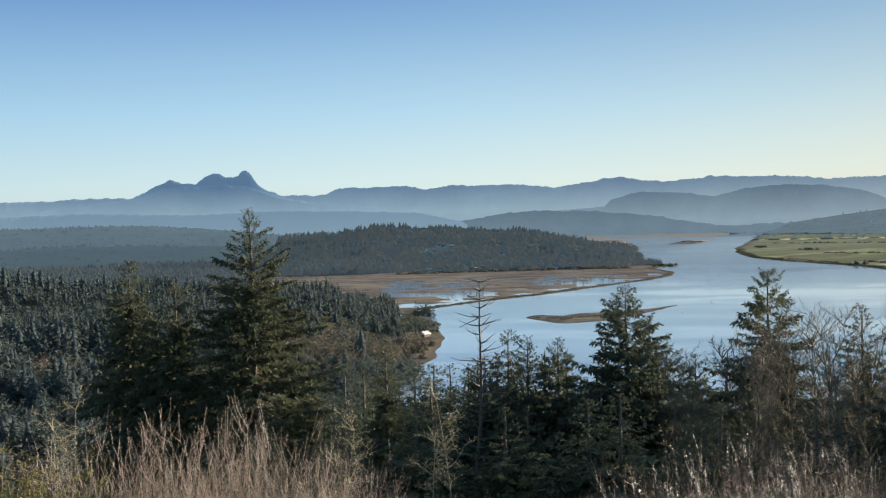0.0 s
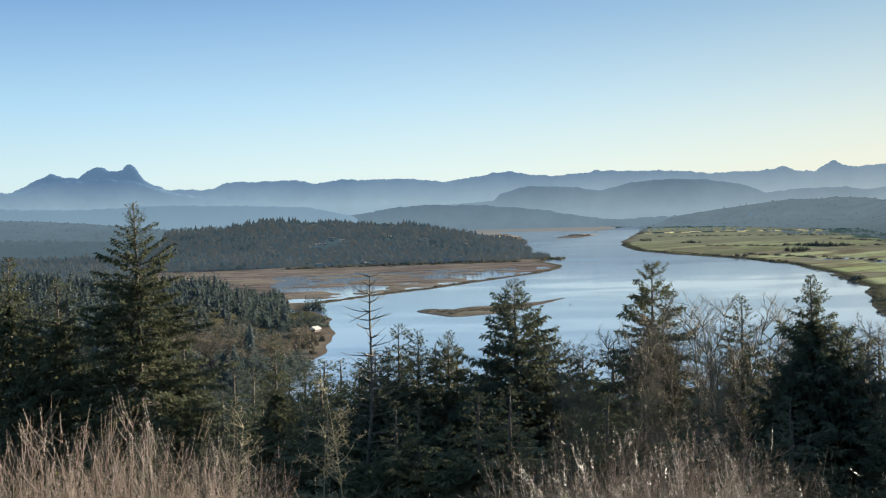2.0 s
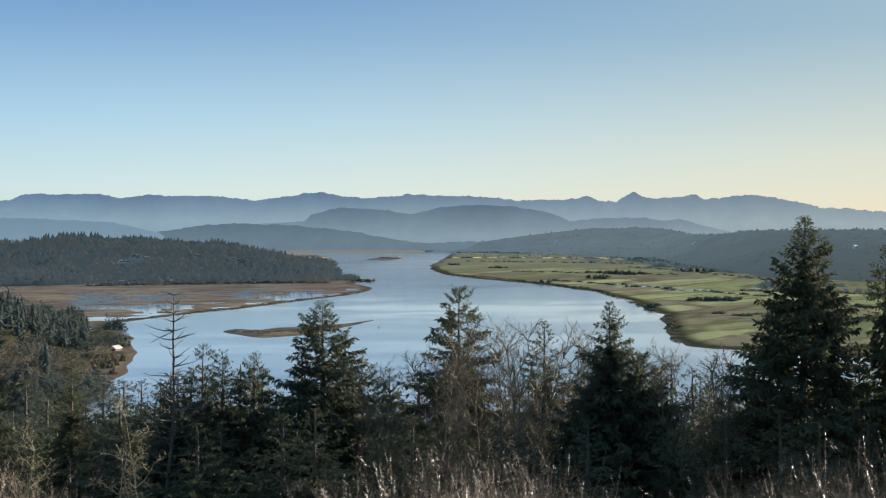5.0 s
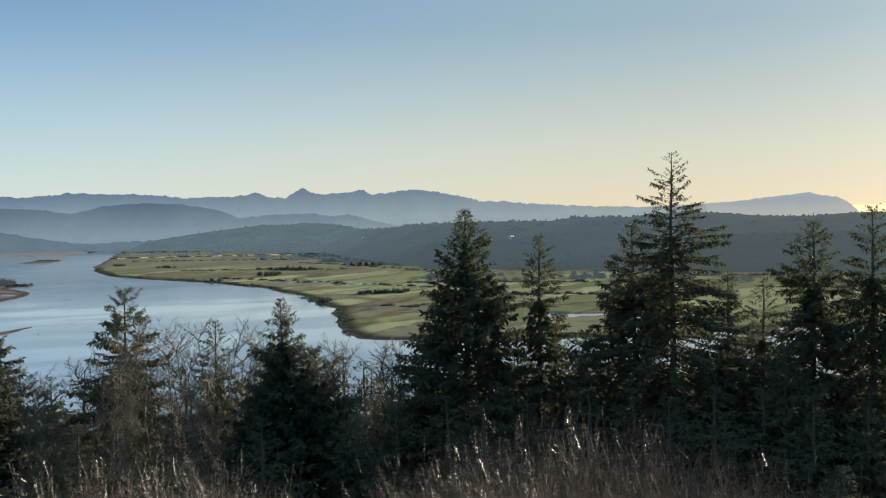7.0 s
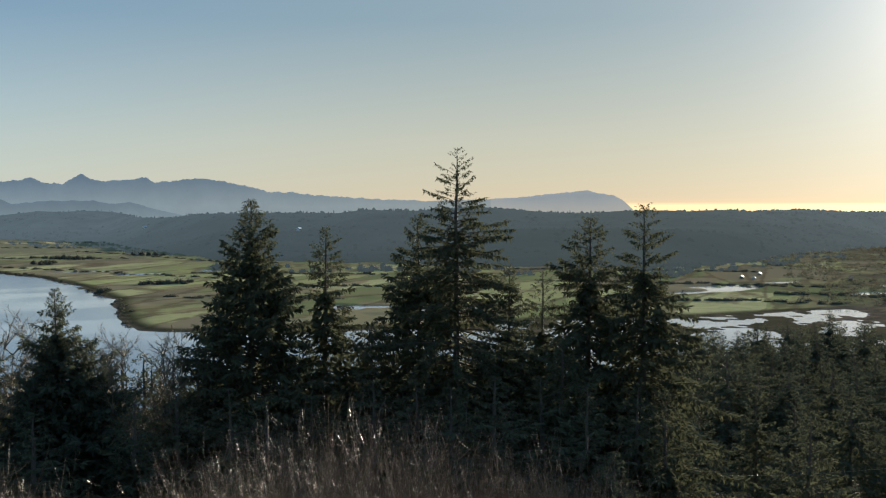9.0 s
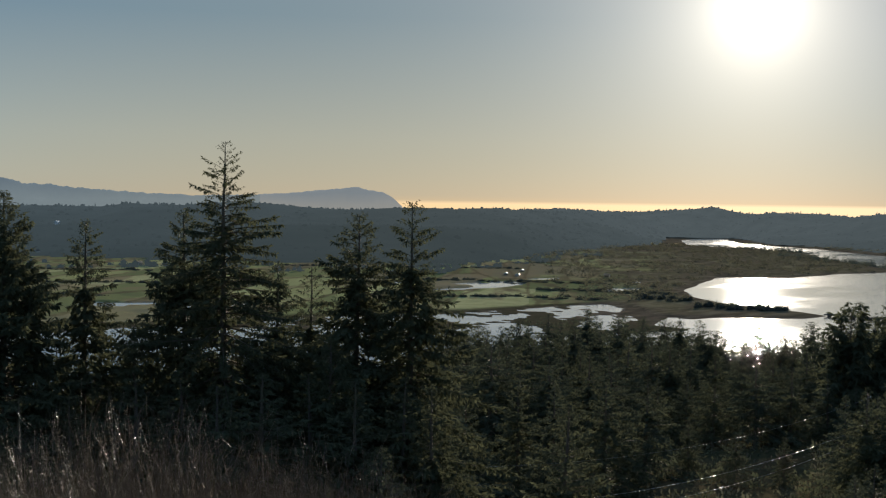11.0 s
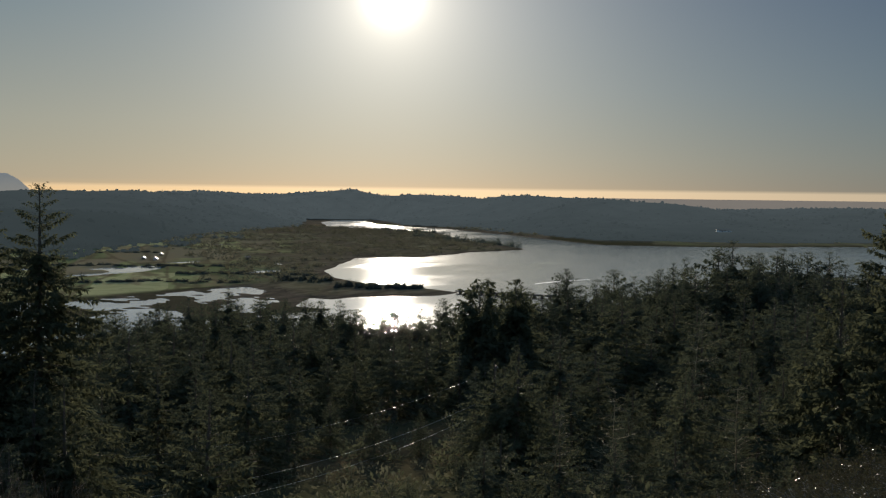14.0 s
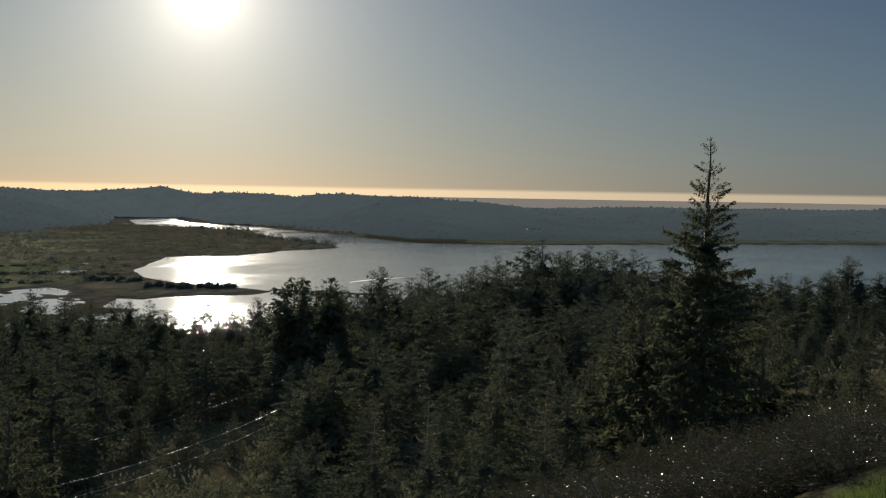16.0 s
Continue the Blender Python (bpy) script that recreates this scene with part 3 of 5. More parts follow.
RANGE_LOW = [(-3, -1.2), (0, -0.4), (3.2, 0.09), (4.9, 0.18), (7.4, 0.06), (10.0, -0.19), (12.6, -0.64), (13.6, -0.8), (16, -0.7), (19, -0.75), (21, -1.2)]


def mountain_range(name, label, skyline, r, mat, rough):
    az = np.arange(skyline[0][0], skyline[-1][0], 0.06)
    el = table(skyline, az)
    x0, y0 = polar(az, r)
    el = el + rough * (0.5 * wobble(x0, y0, 35, 10) + 0.35 * wobble(x0, y0, 12, 30))
    top = EYE + r * np.tan(np.radians(el))
    rows = []
    for off, part_of in ((-330, 0.0), (-250, 0.22), (-170, 0.5), (-90, 0.78), (-35, 0.94), (0, 1.0), (60, 0.85)):
        x, y = polar(az, r + off * 0.2)
        z = -10 + (top + 10) * part_of + 7 * wobble(x, y, 90, 3) * (part_of * (1 - part_of)) * 4
        rows.append(np.stack([x, y, z], -1))
    ob = mesh_object(name, np.concatenate(rows), quads(len(rows), len(az), False)[:, ::-1], mat, smooth_shade=True)
    return tagged(ob, label, "backdrop", kind="structure")


# blue and pale tones of these shells are haze painted into colour and glow
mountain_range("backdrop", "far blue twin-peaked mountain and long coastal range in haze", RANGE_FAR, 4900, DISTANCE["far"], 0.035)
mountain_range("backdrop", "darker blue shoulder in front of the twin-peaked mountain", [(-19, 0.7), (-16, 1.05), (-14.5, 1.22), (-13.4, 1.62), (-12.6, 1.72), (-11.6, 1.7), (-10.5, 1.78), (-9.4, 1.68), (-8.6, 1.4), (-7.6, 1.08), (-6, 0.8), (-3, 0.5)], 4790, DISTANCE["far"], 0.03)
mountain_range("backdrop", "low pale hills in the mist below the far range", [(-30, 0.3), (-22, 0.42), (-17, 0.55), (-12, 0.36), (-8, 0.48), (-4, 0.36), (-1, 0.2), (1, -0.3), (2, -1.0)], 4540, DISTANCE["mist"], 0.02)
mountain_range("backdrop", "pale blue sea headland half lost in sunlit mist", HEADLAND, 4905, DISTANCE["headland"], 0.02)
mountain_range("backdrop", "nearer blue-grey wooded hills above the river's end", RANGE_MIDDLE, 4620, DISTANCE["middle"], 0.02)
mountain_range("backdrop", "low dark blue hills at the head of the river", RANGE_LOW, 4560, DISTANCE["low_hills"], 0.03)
sx, sa = np.meshgrid(np.array([0.0, 1.0]), np.arange(72, 116, 1.0), indexing="ij")
px, py = polar(sa, 4960 + 20 * sx)
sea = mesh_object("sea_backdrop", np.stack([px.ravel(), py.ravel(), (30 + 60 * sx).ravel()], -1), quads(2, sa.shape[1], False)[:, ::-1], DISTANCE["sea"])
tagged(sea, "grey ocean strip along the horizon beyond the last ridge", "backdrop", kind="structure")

# ---- woods ----


def cone_woods(name, x, y, z, h, wid, mat, label, tiers=3, sides=7, seed=1, blunt=0.8):
    """Many small conifers as one mesh: jagged tiers of a cone each."""
    g = np.random.default_rng(seed)
    count = len(x)
    ang = np.arange(sides) * 2 * np.pi / sides
    verts, faces = [], []
    per = sides + 1
    spin = g.uniform(0, 6.28, count)
    lean = g.normal(0, 0.03, (count, 2))
    for t in range(tiers):
        low, high = t / tiers * 0.9, min(1.0, (t + 1.7) / tiers * 0.9 + 0.02)
        if t == tiers - 1:
            high = 1.0
        rad = wid[:, None] * (1 - low) ** blunt * 0.5 * g.uniform(0.65, 1.15, (count, sides))
        a = ang + spin[:, None] + t
        zz = z[:, None] + h[:, None] * (low + g.uniform(-0.05, 0.05, (count, sides)))
        ring = np.stack([x[:, None] + rad * np.cos(a) + lean[:, :1] * h[:, None] * low, y[:, None] + rad * np.sin(a) + lean[:, 1:] * h[:, None] * low, zz], -1)
        apex = np.stack([x + lean[:, 0] * h * high, y + lean[:, 1] * h * high, z + h * high], -1)[:, None]
        verts.append(np.concatenate([ring, apex], 1))
    verts = np.stack(verts, 1).reshape(-1, 3)
    first = (np.arange(count * tiers) * per)[:, None]
    k = np.arange(sides)
    faces = np.stack([first + k, first + (k + 1) % sides, np.broadcast_to(first + sides, (count * tiers, sides))], -1).reshape(-1, 3)
    return tagged(mesh_object(name, verts, faces, mat, smooth_shade=True), label, "woods", kind="stuff")


def scatter(count, az0, az1, r0, r1, seed, keep):
    g = np.random.default_rng(seed)
    az, r = g.uniform(az0, az1, count), np.sqrt(g.uniform(r0 * r0, r1 * r1, count))
    x, y = polar(az, r)
    z, m = land(x, y)
    ok = keep(az, r, z, m)
    return x[ok], y[ok], z[ok], az[ok], r[ok], g


def round_woods(name, x, y, z, h, wid, mat, label, seed=1):
    """Many rounded clumps as one mesh: a lumpy low dome each."""
    g = np.random.default_rng(seed)
    count, sides = len(x), 6
    a = np.arange(sides) * 2 * np.pi / sides
    rings = []
    for low, rad in ((0.0, 0.75), (0.35, 1.0), (0.72, 0.72), (1.0, 0.12)):
        rr = wid[:, None] * 0.5 * rad * g.uniform(0.7, 1.2, (count, sides))
        rings.append(np.stack([x[:, None] + rr * np.cos(a), y[:, None] + rr * np.sin(a), z[:, None] + h[:, None] * np.clip(low + g.uniform(-0.1, 0.1, (count, sides)), 0, 1.05)], -1))
    verts = np.concatenate(rings, 1).reshape(-1, 3)
    q = quads(4, sides, True)
    faces = (np.arange(count) * 4 * sides)[:, None, None] + q[None]
    return tagged(mesh_object(name, verts, faces.reshape(-1, 4), mat, smooth_shade=True), label, "woods", kind="stuff")


def fuzzy_woods(name, x, y, z, h, wid, mat, label, per=60, size=1.6, power=0.75, seed=1):
    """Conifers as one mesh: a crown of drooping sprays each."""
    g = np.random.default_rng(seed)
    i = np.repeat(np.arange(len(x)), per)
    s = g.uniform(0.02, 1, len(i)) ** 0.65
    a = g.uniform(0, 6.28, len(i))
    lobe = 1 + 0.2 * np.sin(a * 2 + i) + 0.2 * np.sin(s * 17 + i * 2 + a)
    rad = wid[i] * 0.5 * s ** power * g.uniform(0.55, 1.05, len(i)) * lobe
    base = np.stack([x[i] + rad * np.cos(a), y[i] + rad * np.sin(a), z[i] + h[i] * (1 - s * 0.92)], -1)
    way = np.stack([np.cos(a), np.sin(a), -0.45 + 1.2 * (1 - s) ** 2 + 0 * a], -1) + g.normal(0, 0.35, (len(i), 3))
    way /= np.linalg.norm(way, axis=1, keepdims=True)
    across = np.cross(way, g.normal(0, 1, (len(i), 3)))
    across /= np.maximum(np.linalg.norm(across, axis=1, keepdims=True), 1e-6)
    ln = size * (0.35 + 0.75 * s) * g.uniform(0.6, 1.3, len(i))
    off, mid = across * (ln * 0.24)[:, None], base + way * (ln * 0.2)[:, None]
    verts = np.stack([base - way * (ln * 0.5)[:, None], mid - off, base + way * (ln * 0.6)[:, None], mid + off], 1).reshape(-1, 3)
    first = (np.arange(len(i)) * 4)[:, None]
    return tagged(mesh_object(name, verts, np.concatenate([first + [[0, 1, 2]], first + [[0, 2, 3]]]), mat), label, "woods", kind="stuff")


x, y, z, az, r, g = scatter(4600, -30, -0.6, 280, 1330, 11, lambda az, r, z, m: (m["shore"] > 5) & (z > 0.9) & ~((az > -2.2) & (r > 690)))
gap = (wobble(x, y, 90, 8) > -1.5) & ~((az > -8.5) & (az < -1.5) & (r > 540) & (r < 830) & (wobble(x, y, 60, 28) > -0.35))
x, y, z, r = x[gap], y[gap], z[gap], r[gap]
stand_age = 0.75 + 0.25 * wobble(x, y, 120, 14)
tall = np.clip(g.normal(19, 4.5, len(x)) * stand_age, 7, 28)
wide_w = tall * g.uniform(0.34, 0.5, len(x)) + 2.5
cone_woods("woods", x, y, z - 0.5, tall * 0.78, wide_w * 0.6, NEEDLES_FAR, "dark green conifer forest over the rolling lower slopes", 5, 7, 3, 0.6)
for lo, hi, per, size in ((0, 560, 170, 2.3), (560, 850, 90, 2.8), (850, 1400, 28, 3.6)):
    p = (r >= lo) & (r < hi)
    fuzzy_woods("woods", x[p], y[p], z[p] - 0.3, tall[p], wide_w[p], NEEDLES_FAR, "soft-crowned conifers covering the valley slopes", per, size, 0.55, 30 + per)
x, y, z, az, r, g = scatter(7500, -30, -3.2, 1250, 2500, 17, lambda az, r, z, m: (z > 0.5) & (m["marsh"] < 0.4))
back = az < -4.6 + 1.3 * wobble(x, y, 140, 9)
x, y, z = x[back], y[back], z[back]
cone_woods("woods", x, y, z - 0.5, np.clip(g.normal(11, 3, len(x)), 5, 18), g.uniform(9, 16, len(x)), DISTANCE["near_woods"], "hazy blue-green conifer woods filling the valley", 3, 6, 9)
x, y, z, az, r, g = scatter(7000, -24, -2.5, 300, 800, 16, lambda az, r, z, m: (m["shore"] > 10) & (z > 1.2))
gap = (wobble(x, y, 70, 22) > 0.45) | ((az > -8.5) & (r > 540))
x, y, z = x[gap], y[gap], z[gap]
fuzzy_woods("woods", x, y, z - 0.5, g.uniform(6, 12, len(x)), g.uniform(3, 6, len(x)), THICKET, "leafless brown alder thickets between the conifers", 26, 1.5, 0.35, 8)
gv = np.random.default_rng(77)
VILLAGE = [(float(gv.uniform(-1.4, 7.4)), 1905 + float(gv.uniform(-25, 45)) if k < 16 else 2090 + float(gv.uniform(-70, 60))) for k in range(30)]


def open_ground(x, y):
    """False close to a house of the village and just before it."""
    ok = np.ones(x.shape, bool)
    for a, r in VILLAGE:
        hx, hy = polar(a, r)
        fx, fy = polar(a, r - 26)
        ok &= (np.hypot(x - hx, y - hy) > 13) & (np.hypot(x - fx, y - fy) > 12)
    return ok


x, y, z, az, r, g = scatter(15000, -9, 9.8, 1840, 2700, 12, lambda az, r, z, m: (m["hills"] > 0.6) & (m["shore"] > 4))
free = open_ground(x, y)
x, y, z = x[free], y[free], z[free]
k = int(len(x) * 0.45)
cone_woods("woods", x[:k], y[:k], z[:k] - 0.5, np.clip(g.normal(11, 4, k) * (1 + 0.35 * wobble(x[:k], y[:k], 90, 13)), 4, 24), g.uniform(9, 16, k), DISTANCE["near_woods"], "hazy blue-grey conifers on the low point beside the marsh", 3, 6, 4, 0.6)
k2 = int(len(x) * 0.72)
round_woods("woods", x[k:k2], y[k:k2], z[k:k2] - 0.5, g.uniform(6, 12, k2 - k), g.uniform(10, 18, k2 - k), DISTANCE["near_woods"], "rounded hazy blue-grey broadleaf trees on the low point", 41)
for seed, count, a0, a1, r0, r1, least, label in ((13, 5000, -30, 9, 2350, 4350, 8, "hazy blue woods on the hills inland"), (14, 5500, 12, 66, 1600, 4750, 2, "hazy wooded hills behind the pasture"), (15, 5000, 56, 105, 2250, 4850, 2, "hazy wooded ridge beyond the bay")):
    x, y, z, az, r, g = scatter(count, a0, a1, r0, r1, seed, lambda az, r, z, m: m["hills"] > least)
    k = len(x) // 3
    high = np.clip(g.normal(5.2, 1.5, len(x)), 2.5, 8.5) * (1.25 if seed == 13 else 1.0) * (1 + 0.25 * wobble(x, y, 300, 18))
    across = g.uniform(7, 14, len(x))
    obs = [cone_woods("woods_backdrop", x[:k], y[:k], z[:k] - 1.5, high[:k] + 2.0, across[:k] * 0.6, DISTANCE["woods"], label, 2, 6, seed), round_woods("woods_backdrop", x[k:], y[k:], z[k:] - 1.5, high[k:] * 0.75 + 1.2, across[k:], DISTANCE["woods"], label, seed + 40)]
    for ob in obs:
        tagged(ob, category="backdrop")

# ---- plants near the lookout ----


def tubes(p0, p1, r0, r1, sides=3):
    """One tapered tube for each pair of ends."""
    p0, p1 = np.asarray(p0, float), np.asarray(p1, float)
    d = p1 - p0
    d = d / np.maximum(np.linalg.norm(d, axis=1, keepdims=True), 1e-6)
    ref = np.where(np.abs(d[:, 2:]) > 0.9, [[1.0, 0, 0]], [[0, 0, 1.0]])
    u = np.cross(d, ref)
    u /= np.linalg.norm(u, axis=1, keepdims=True)
    v = np.cross(d, u)
    a = np.arange(sides) * 2 * np.pi / sides
    ring = u[:, None] * np.cos(a)[:, None] + v[:, None] * np.sin(a)[:, None]
    verts = np.concatenate([p0[:, None] + ring * np.asarray(r0)[:, None, None], p1[:, None] + ring * np.asarray(r1)[:, None, None]], 1).reshape(-1, 3)
    first = (np.arange(len(p0)) * 2 * sides)[:, None]
    k = np.arange(sides)
    faces = np.stack([first + k, first + (k + 1) % sides, first + sides + (k + 1) % sides, first + sides + k], -1).reshape(-1, 4)
    return verts, faces


def stalk(points, radii, sides):
    """One unbroken tapered tube along points."""
    a = np.arange(sides) * 2 * np.pi / sides
    ring = np.stack([np.cos(a), np.sin(a), 0 * a], -1)
    verts = (points[:, None] + ring * np.asarray(radii)[:, None, None]).reshape(-1, 3)
    return verts, quads(len(points), sides, True)


def blades(base, along, side, length, width):
    """Flat pointed sprays: base, two shoulders and a tip each."""
    mid = base + along * (length * 0.55)[:, None]
    off = side * (width * 0.5)[:, None]
    verts = np.stack([base, mid - off, base + along * length[:, None], mid + off], 1).reshape(-1, 3)
    first = (np.arange(len(base)) * 4)[:, None]
    return verts, np.concatenate([first + [[0, 1, 2]], first + [[0, 2, 3]]])


def unit(v):
    return v / np.maximum(np.linalg.norm(v, axis=-1, keepdims=True), 1e-6)


def conifer(name, label, height, width7, seed, needles=None, levels_per_m=3.0, per=8, step=0.14, spray=0.40, power=0.75, bare=0.08, open_top=0.0, droop=0.25, gaps=0.12, bend=0.0, limb=0.045, trunk=0.0, core=0.8, core_from=4.0, ways=6, inner=0.35, ragged=0.25):
    """A spruce or fir: a tapered trunk, limbs in loose whorls and hanging sprays of needles."""
    g = np.random.default_rng(seed)
    tree = new(name)
    tagged(tree, label, "tree")
    # trunk
    n_ring, sides = 14, 8
    zz = np.linspace(-0.6, height, n_ring)
    sway = np.cumsum(g.normal(0, 0.03, (n_ring, 2)), 0) * np.linspace(0, 1, n_ring)[:, None]
    base_r = trunk or (0.012 * height + 0.05)
    a = np.arange(sides) * 2 * np.pi / sides
    rad = base_r * (1 - np.linspace(0, 1, n_ring)) ** 0.8 + 0.015
    cen = np.stack([sway[:, 0] + bend * np.clip(zz / height - 0.85, 0, 1) ** 2 * 60, sway[:, 1], zz], -1)
    tv = (cen[:, None] + rad[:, None, None] * np.stack([np.cos(a), np.sin(a), 0 * a], -1)).reshape(-1, 3)
    mesh_object("trunk", tv, quads(n_ring, sides, True), BARK, tree, smooth_shade=True)
    # limbs
    count = int(height * (1 - bare) * levels_per_m) * per
    depth = height * (1 - bare) * g.uniform(0, 1, count) ** 1.15 + 0.12
    lev = np.sort(depth)
    ang = np.arange(count) * 2.39996 + g.normal(0, 0.35, count)
    lobes = 1 + 0.12 * np.sin(ang * 2 + g.uniform(0, 6)) + 0.13 * np.sin(lev * 1.3 + ang + g.uniform(0, 6))
    length = np.minimum(width7 * (lev / 7) ** power, width7 * 1.75) * g.uniform(0.85 - ragged, 0.85 + ragged, count) ** (1 + ragged) * lobes + 0.12
    keep = g.uniform(0, 1, count) > gaps + open_top * np.clip(1 - lev / 6, 0, 1)
    lev, ang, length = lev[keep], ang[keep], length[keep]
    count = len(lev)
    at_z = height - lev
    foot = np.stack([np.interp(at_z, zz, cen[:, 0]), np.interp(at_z, zz, cen[:, 1]), at_z], -1)
    rise = np.interp(lev, [0, 2, 6, 14, 30], [1.1, 0.55, 0.15, -0.1, -0.25]) + g.normal(0, 0.12, count)
    out = np.stack([np.cos(ang), np.sin(ang), 0 * ang], -1)

    def on_limb(i, s):
        z = length[i] * (rise[i] * s - droop * s * s + (droop * 0.55) * s ** 3)
        return foot[i] + out[i] * (length[i] * s)[:, None] + np.stack([0 * s, 0 * s, z], -1)

    idx = np.arange(count)
    cuts = np.linspace(0, 1, 5)
    p0 = np.concatenate([on_limb(idx, np.full(count, c)) for c in cuts[:-1]])
    p1 = np.concatenate([on_limb(idx, np.full(count, c)) for c in cuts[1:]])
    thick = np.clip(length / 4, 0.15, 1.2)
    r0 = np.concatenate([limb * thick * (1.02 - c) for c in cuts[:-1]])
    r1 = np.concatenate([limb * thick * (1.02 - c) for c in cuts[1:]])
    lv, lf = tubes(p0, p1, r0, r1)
    mesh_object("branchwork", lv, lf, BARK, tree)["kind"] = "stuff"
    # sprays
    per_limb = np.maximum((length / step).astype(int), 3)
    i = np.repeat(idx, per_limb)
    order = np.arange(len(i)) - np.repeat(np.cumsum(per_limb) - per_limb, per_limb)
    s = np.clip((order + g.uniform(0.2, 1, len(i))) / per_limb[i], 0, 1) ** 0.8
    dens = np.clip(s * 2.2 - inner, 0, 1)
    keep = g.uniform(0, 1, len(i)) < dens
    i, s = i[keep], s[keep]
    vs, fs, shift = [], [], 0
    # shaded inner mass of dead twigs and needles
    m = int(max(height * (1 - bare) - core_from, 0.5) * 130 * core)
    deep = core_from + (height * (1 - bare) - core_from) * g.uniform(0, 1, m)
    reach = np.minimum(1.0, 0.25 + (deep - core_from) / 3.0) * np.minimum(width7 * (deep / 7) ** power, width7 * 1.75) * 0.66 * g.uniform(0.05, 1, m) ** 0.7
    turn = g.uniform(0, 6.28, m)
    at = np.stack([np.interp(height - deep, zz, cen[:, 0]) + reach * np.cos(turn), np.interp(height - deep, zz, cen[:, 1]) + reach * np.sin(turn), height - deep - 0.2 * reach], -1)
    along = unit(np.stack([np.cos(turn), np.sin(turn), -0.5 + 0 * turn], -1) + g.normal(0, 0.45, (m, 3)))
    side = unit(np.cross(along, unit(g.normal(0, 1, (m, 3)) + np.array([0, 0, 0.6]))))
    size = spray * g.uniform(1.0, 2.2, m)
    v, f = blades(at - along * (size * 0.4)[:, None], along, side, size, size * g.uniform(0.3, 0.5, m))
    vs.append(v)
    fs.append(f)
    shift += len(v)
    perp = np.stack([-np.sin(ang), np.cos(ang), 0 * ang], -1)
    down = np.array([0, 0, -1.0])
    for sgn, fall, fwd in ((1, 0.3, 0.8), (-1, 0.3, 0.8), (0.6, 0.7, 0.4), (-0.6, 0.7, 0.4), (0.2, 1.1, 0.3), (0.0, 0.0, 1.1))[:ways]:
        m = len(i)
        along = unit(perp[i] * sgn * g.uniform(0.6, 1.2, (m, 1)) + out[i] * (fwd + g.normal(0, 0.25, (m, 1))) + down * (fall + g.normal(0, 0.3, (m, 1))) + g.normal(0, 0.2, (m, 3)))
        size = spray * g.uniform(0.5, 1.3, m) * np.clip(0.22 + length[i] / 2.8, 0.25, 1.1)
        side = unit(np.cross(along, unit(g.normal(0, 1, (m, 3)) + np.array([0, 0, 0.8]))))
        v, f = blades(on_limb(i, s), along, side, size, size * g.uniform(0.2, 0.34, m))
        vs.append(v)
        fs.append(f + shift)
        shift += len(v)
    mesh_object("crown", np.concatenate(vs), np.concatenate(fs), needles or NEEDLES, tree)["kind"] = "stuff"
    return tree


def stand(ob, az, r, turn=0.0, scale=1.0, sink=0.15):
    x, y = polar(az, r)
    ob.matrix_basis = pose(x, y, ground_z(x, y) - sink, 0, 0, turn) @ Matrix.Scale(scale, 4)
    return ob


def height_at(az, r, el):
    """Height that a thing on the ground there needs for its top to reach an elevation seen from the eye."""
    x, y = polar(az, r)
    return EYE + r * math.tan(radians(el)) - ground_z(x, y) + 0.15


def spruce(az, el, r, width, label, seed, **more):
    t = conifer("spruce_tree", label, height_at(az, r, el), width, seed, **more)
    return stand(t, az, r, turn=seed * 37)


S = "%s spruce on the hillside below the lookout"
spruce(-9.31, 0.66, 74, 2.75, "tall ragged spruce with lichened upswept tips and open crown", 1, open_top=0.35, gaps=0.12, droop=0.0, core=1.0, core_from=5.0, per=11, power=0.9, ragged=0.4, spray=0.34, step=0.12)
spruce(-15.15, -1.72, 78, 2.4, S % "slim dark green", 2, gaps=0.1, droop=0.4, ragged=0.3, per=9, core=1.0, core_from=3.0)
spruce(-12.96, -2.82, 76, 2.6, S % "slim mossy green", 3, gaps=0.1, droop=0.4, ragged=0.3, per=9, core=1.0, core_from=3.0)
spruce(-7.4, -5.2, 80, 2.4, S % "leaning shadowed", 31, gaps=0.2)
spruce(-3.0, -5.91, 84, 1.9, S % "small dark", 4)
spruce(3.04, -5.65, 82, 2.5, S % "dark twin-topped", 5, needles=NEEDLES_BLUE, gaps=0.2)
spruce(3.9, -5.95, 80, 2.4, S % "dark narrow", 6, needles=NEEDLES_BLUE, gaps=0.2)
spruce(5.54, -6.11, 80, 2.9, S % "dark bushy", 7, needles=NEEDLES_BLUE)
spruce(1.9, -6.9, 78, 3.0, S % "low dark", 8, needles=NEEDLES_BLUE)
spruce(8.85, -3.61, 78, 3.9, "bright green spruce with a clean pointed top above the river", 9, needles=NEEDLES_BLUE, gaps=0.05, droop=0.1, per=8, power=0.85)
spruce(10.76, -6.44, 80, 3.5, S % "dark spreading", 10, needles=NEEDLES_BLUE)
spruce(15.36, -2.92, 76, 3.1, "ragged olive spruce with a bunched crooked top", 11, gaps=0.18, droop=0.35, per=8, power=0.7, ragged=0.4)
spruce(19.7, -4.58, 78, 2.2, S % "thin dark", 12, gaps=0.2)
spruce(22.99, -3.63, 66, 3.0, "near-black spruce with a steep narrow spire", 13, needles=NEEDLES_BLUE, power=0.9, per=9, gaps=0.02, core=1.0, core_from=2.5)
spruce(24.2, -6.3, 66, 3.9, S % "black rounded", 14, needles=NEEDLES_BLUE, core=1.0, core_from=1.5, power=0.6)
spruce(21.9, -7.0, 65, 3.4, S % "low black", 35, needles=NEEDLES_BLUE, core=1.0, core_from=1.5)
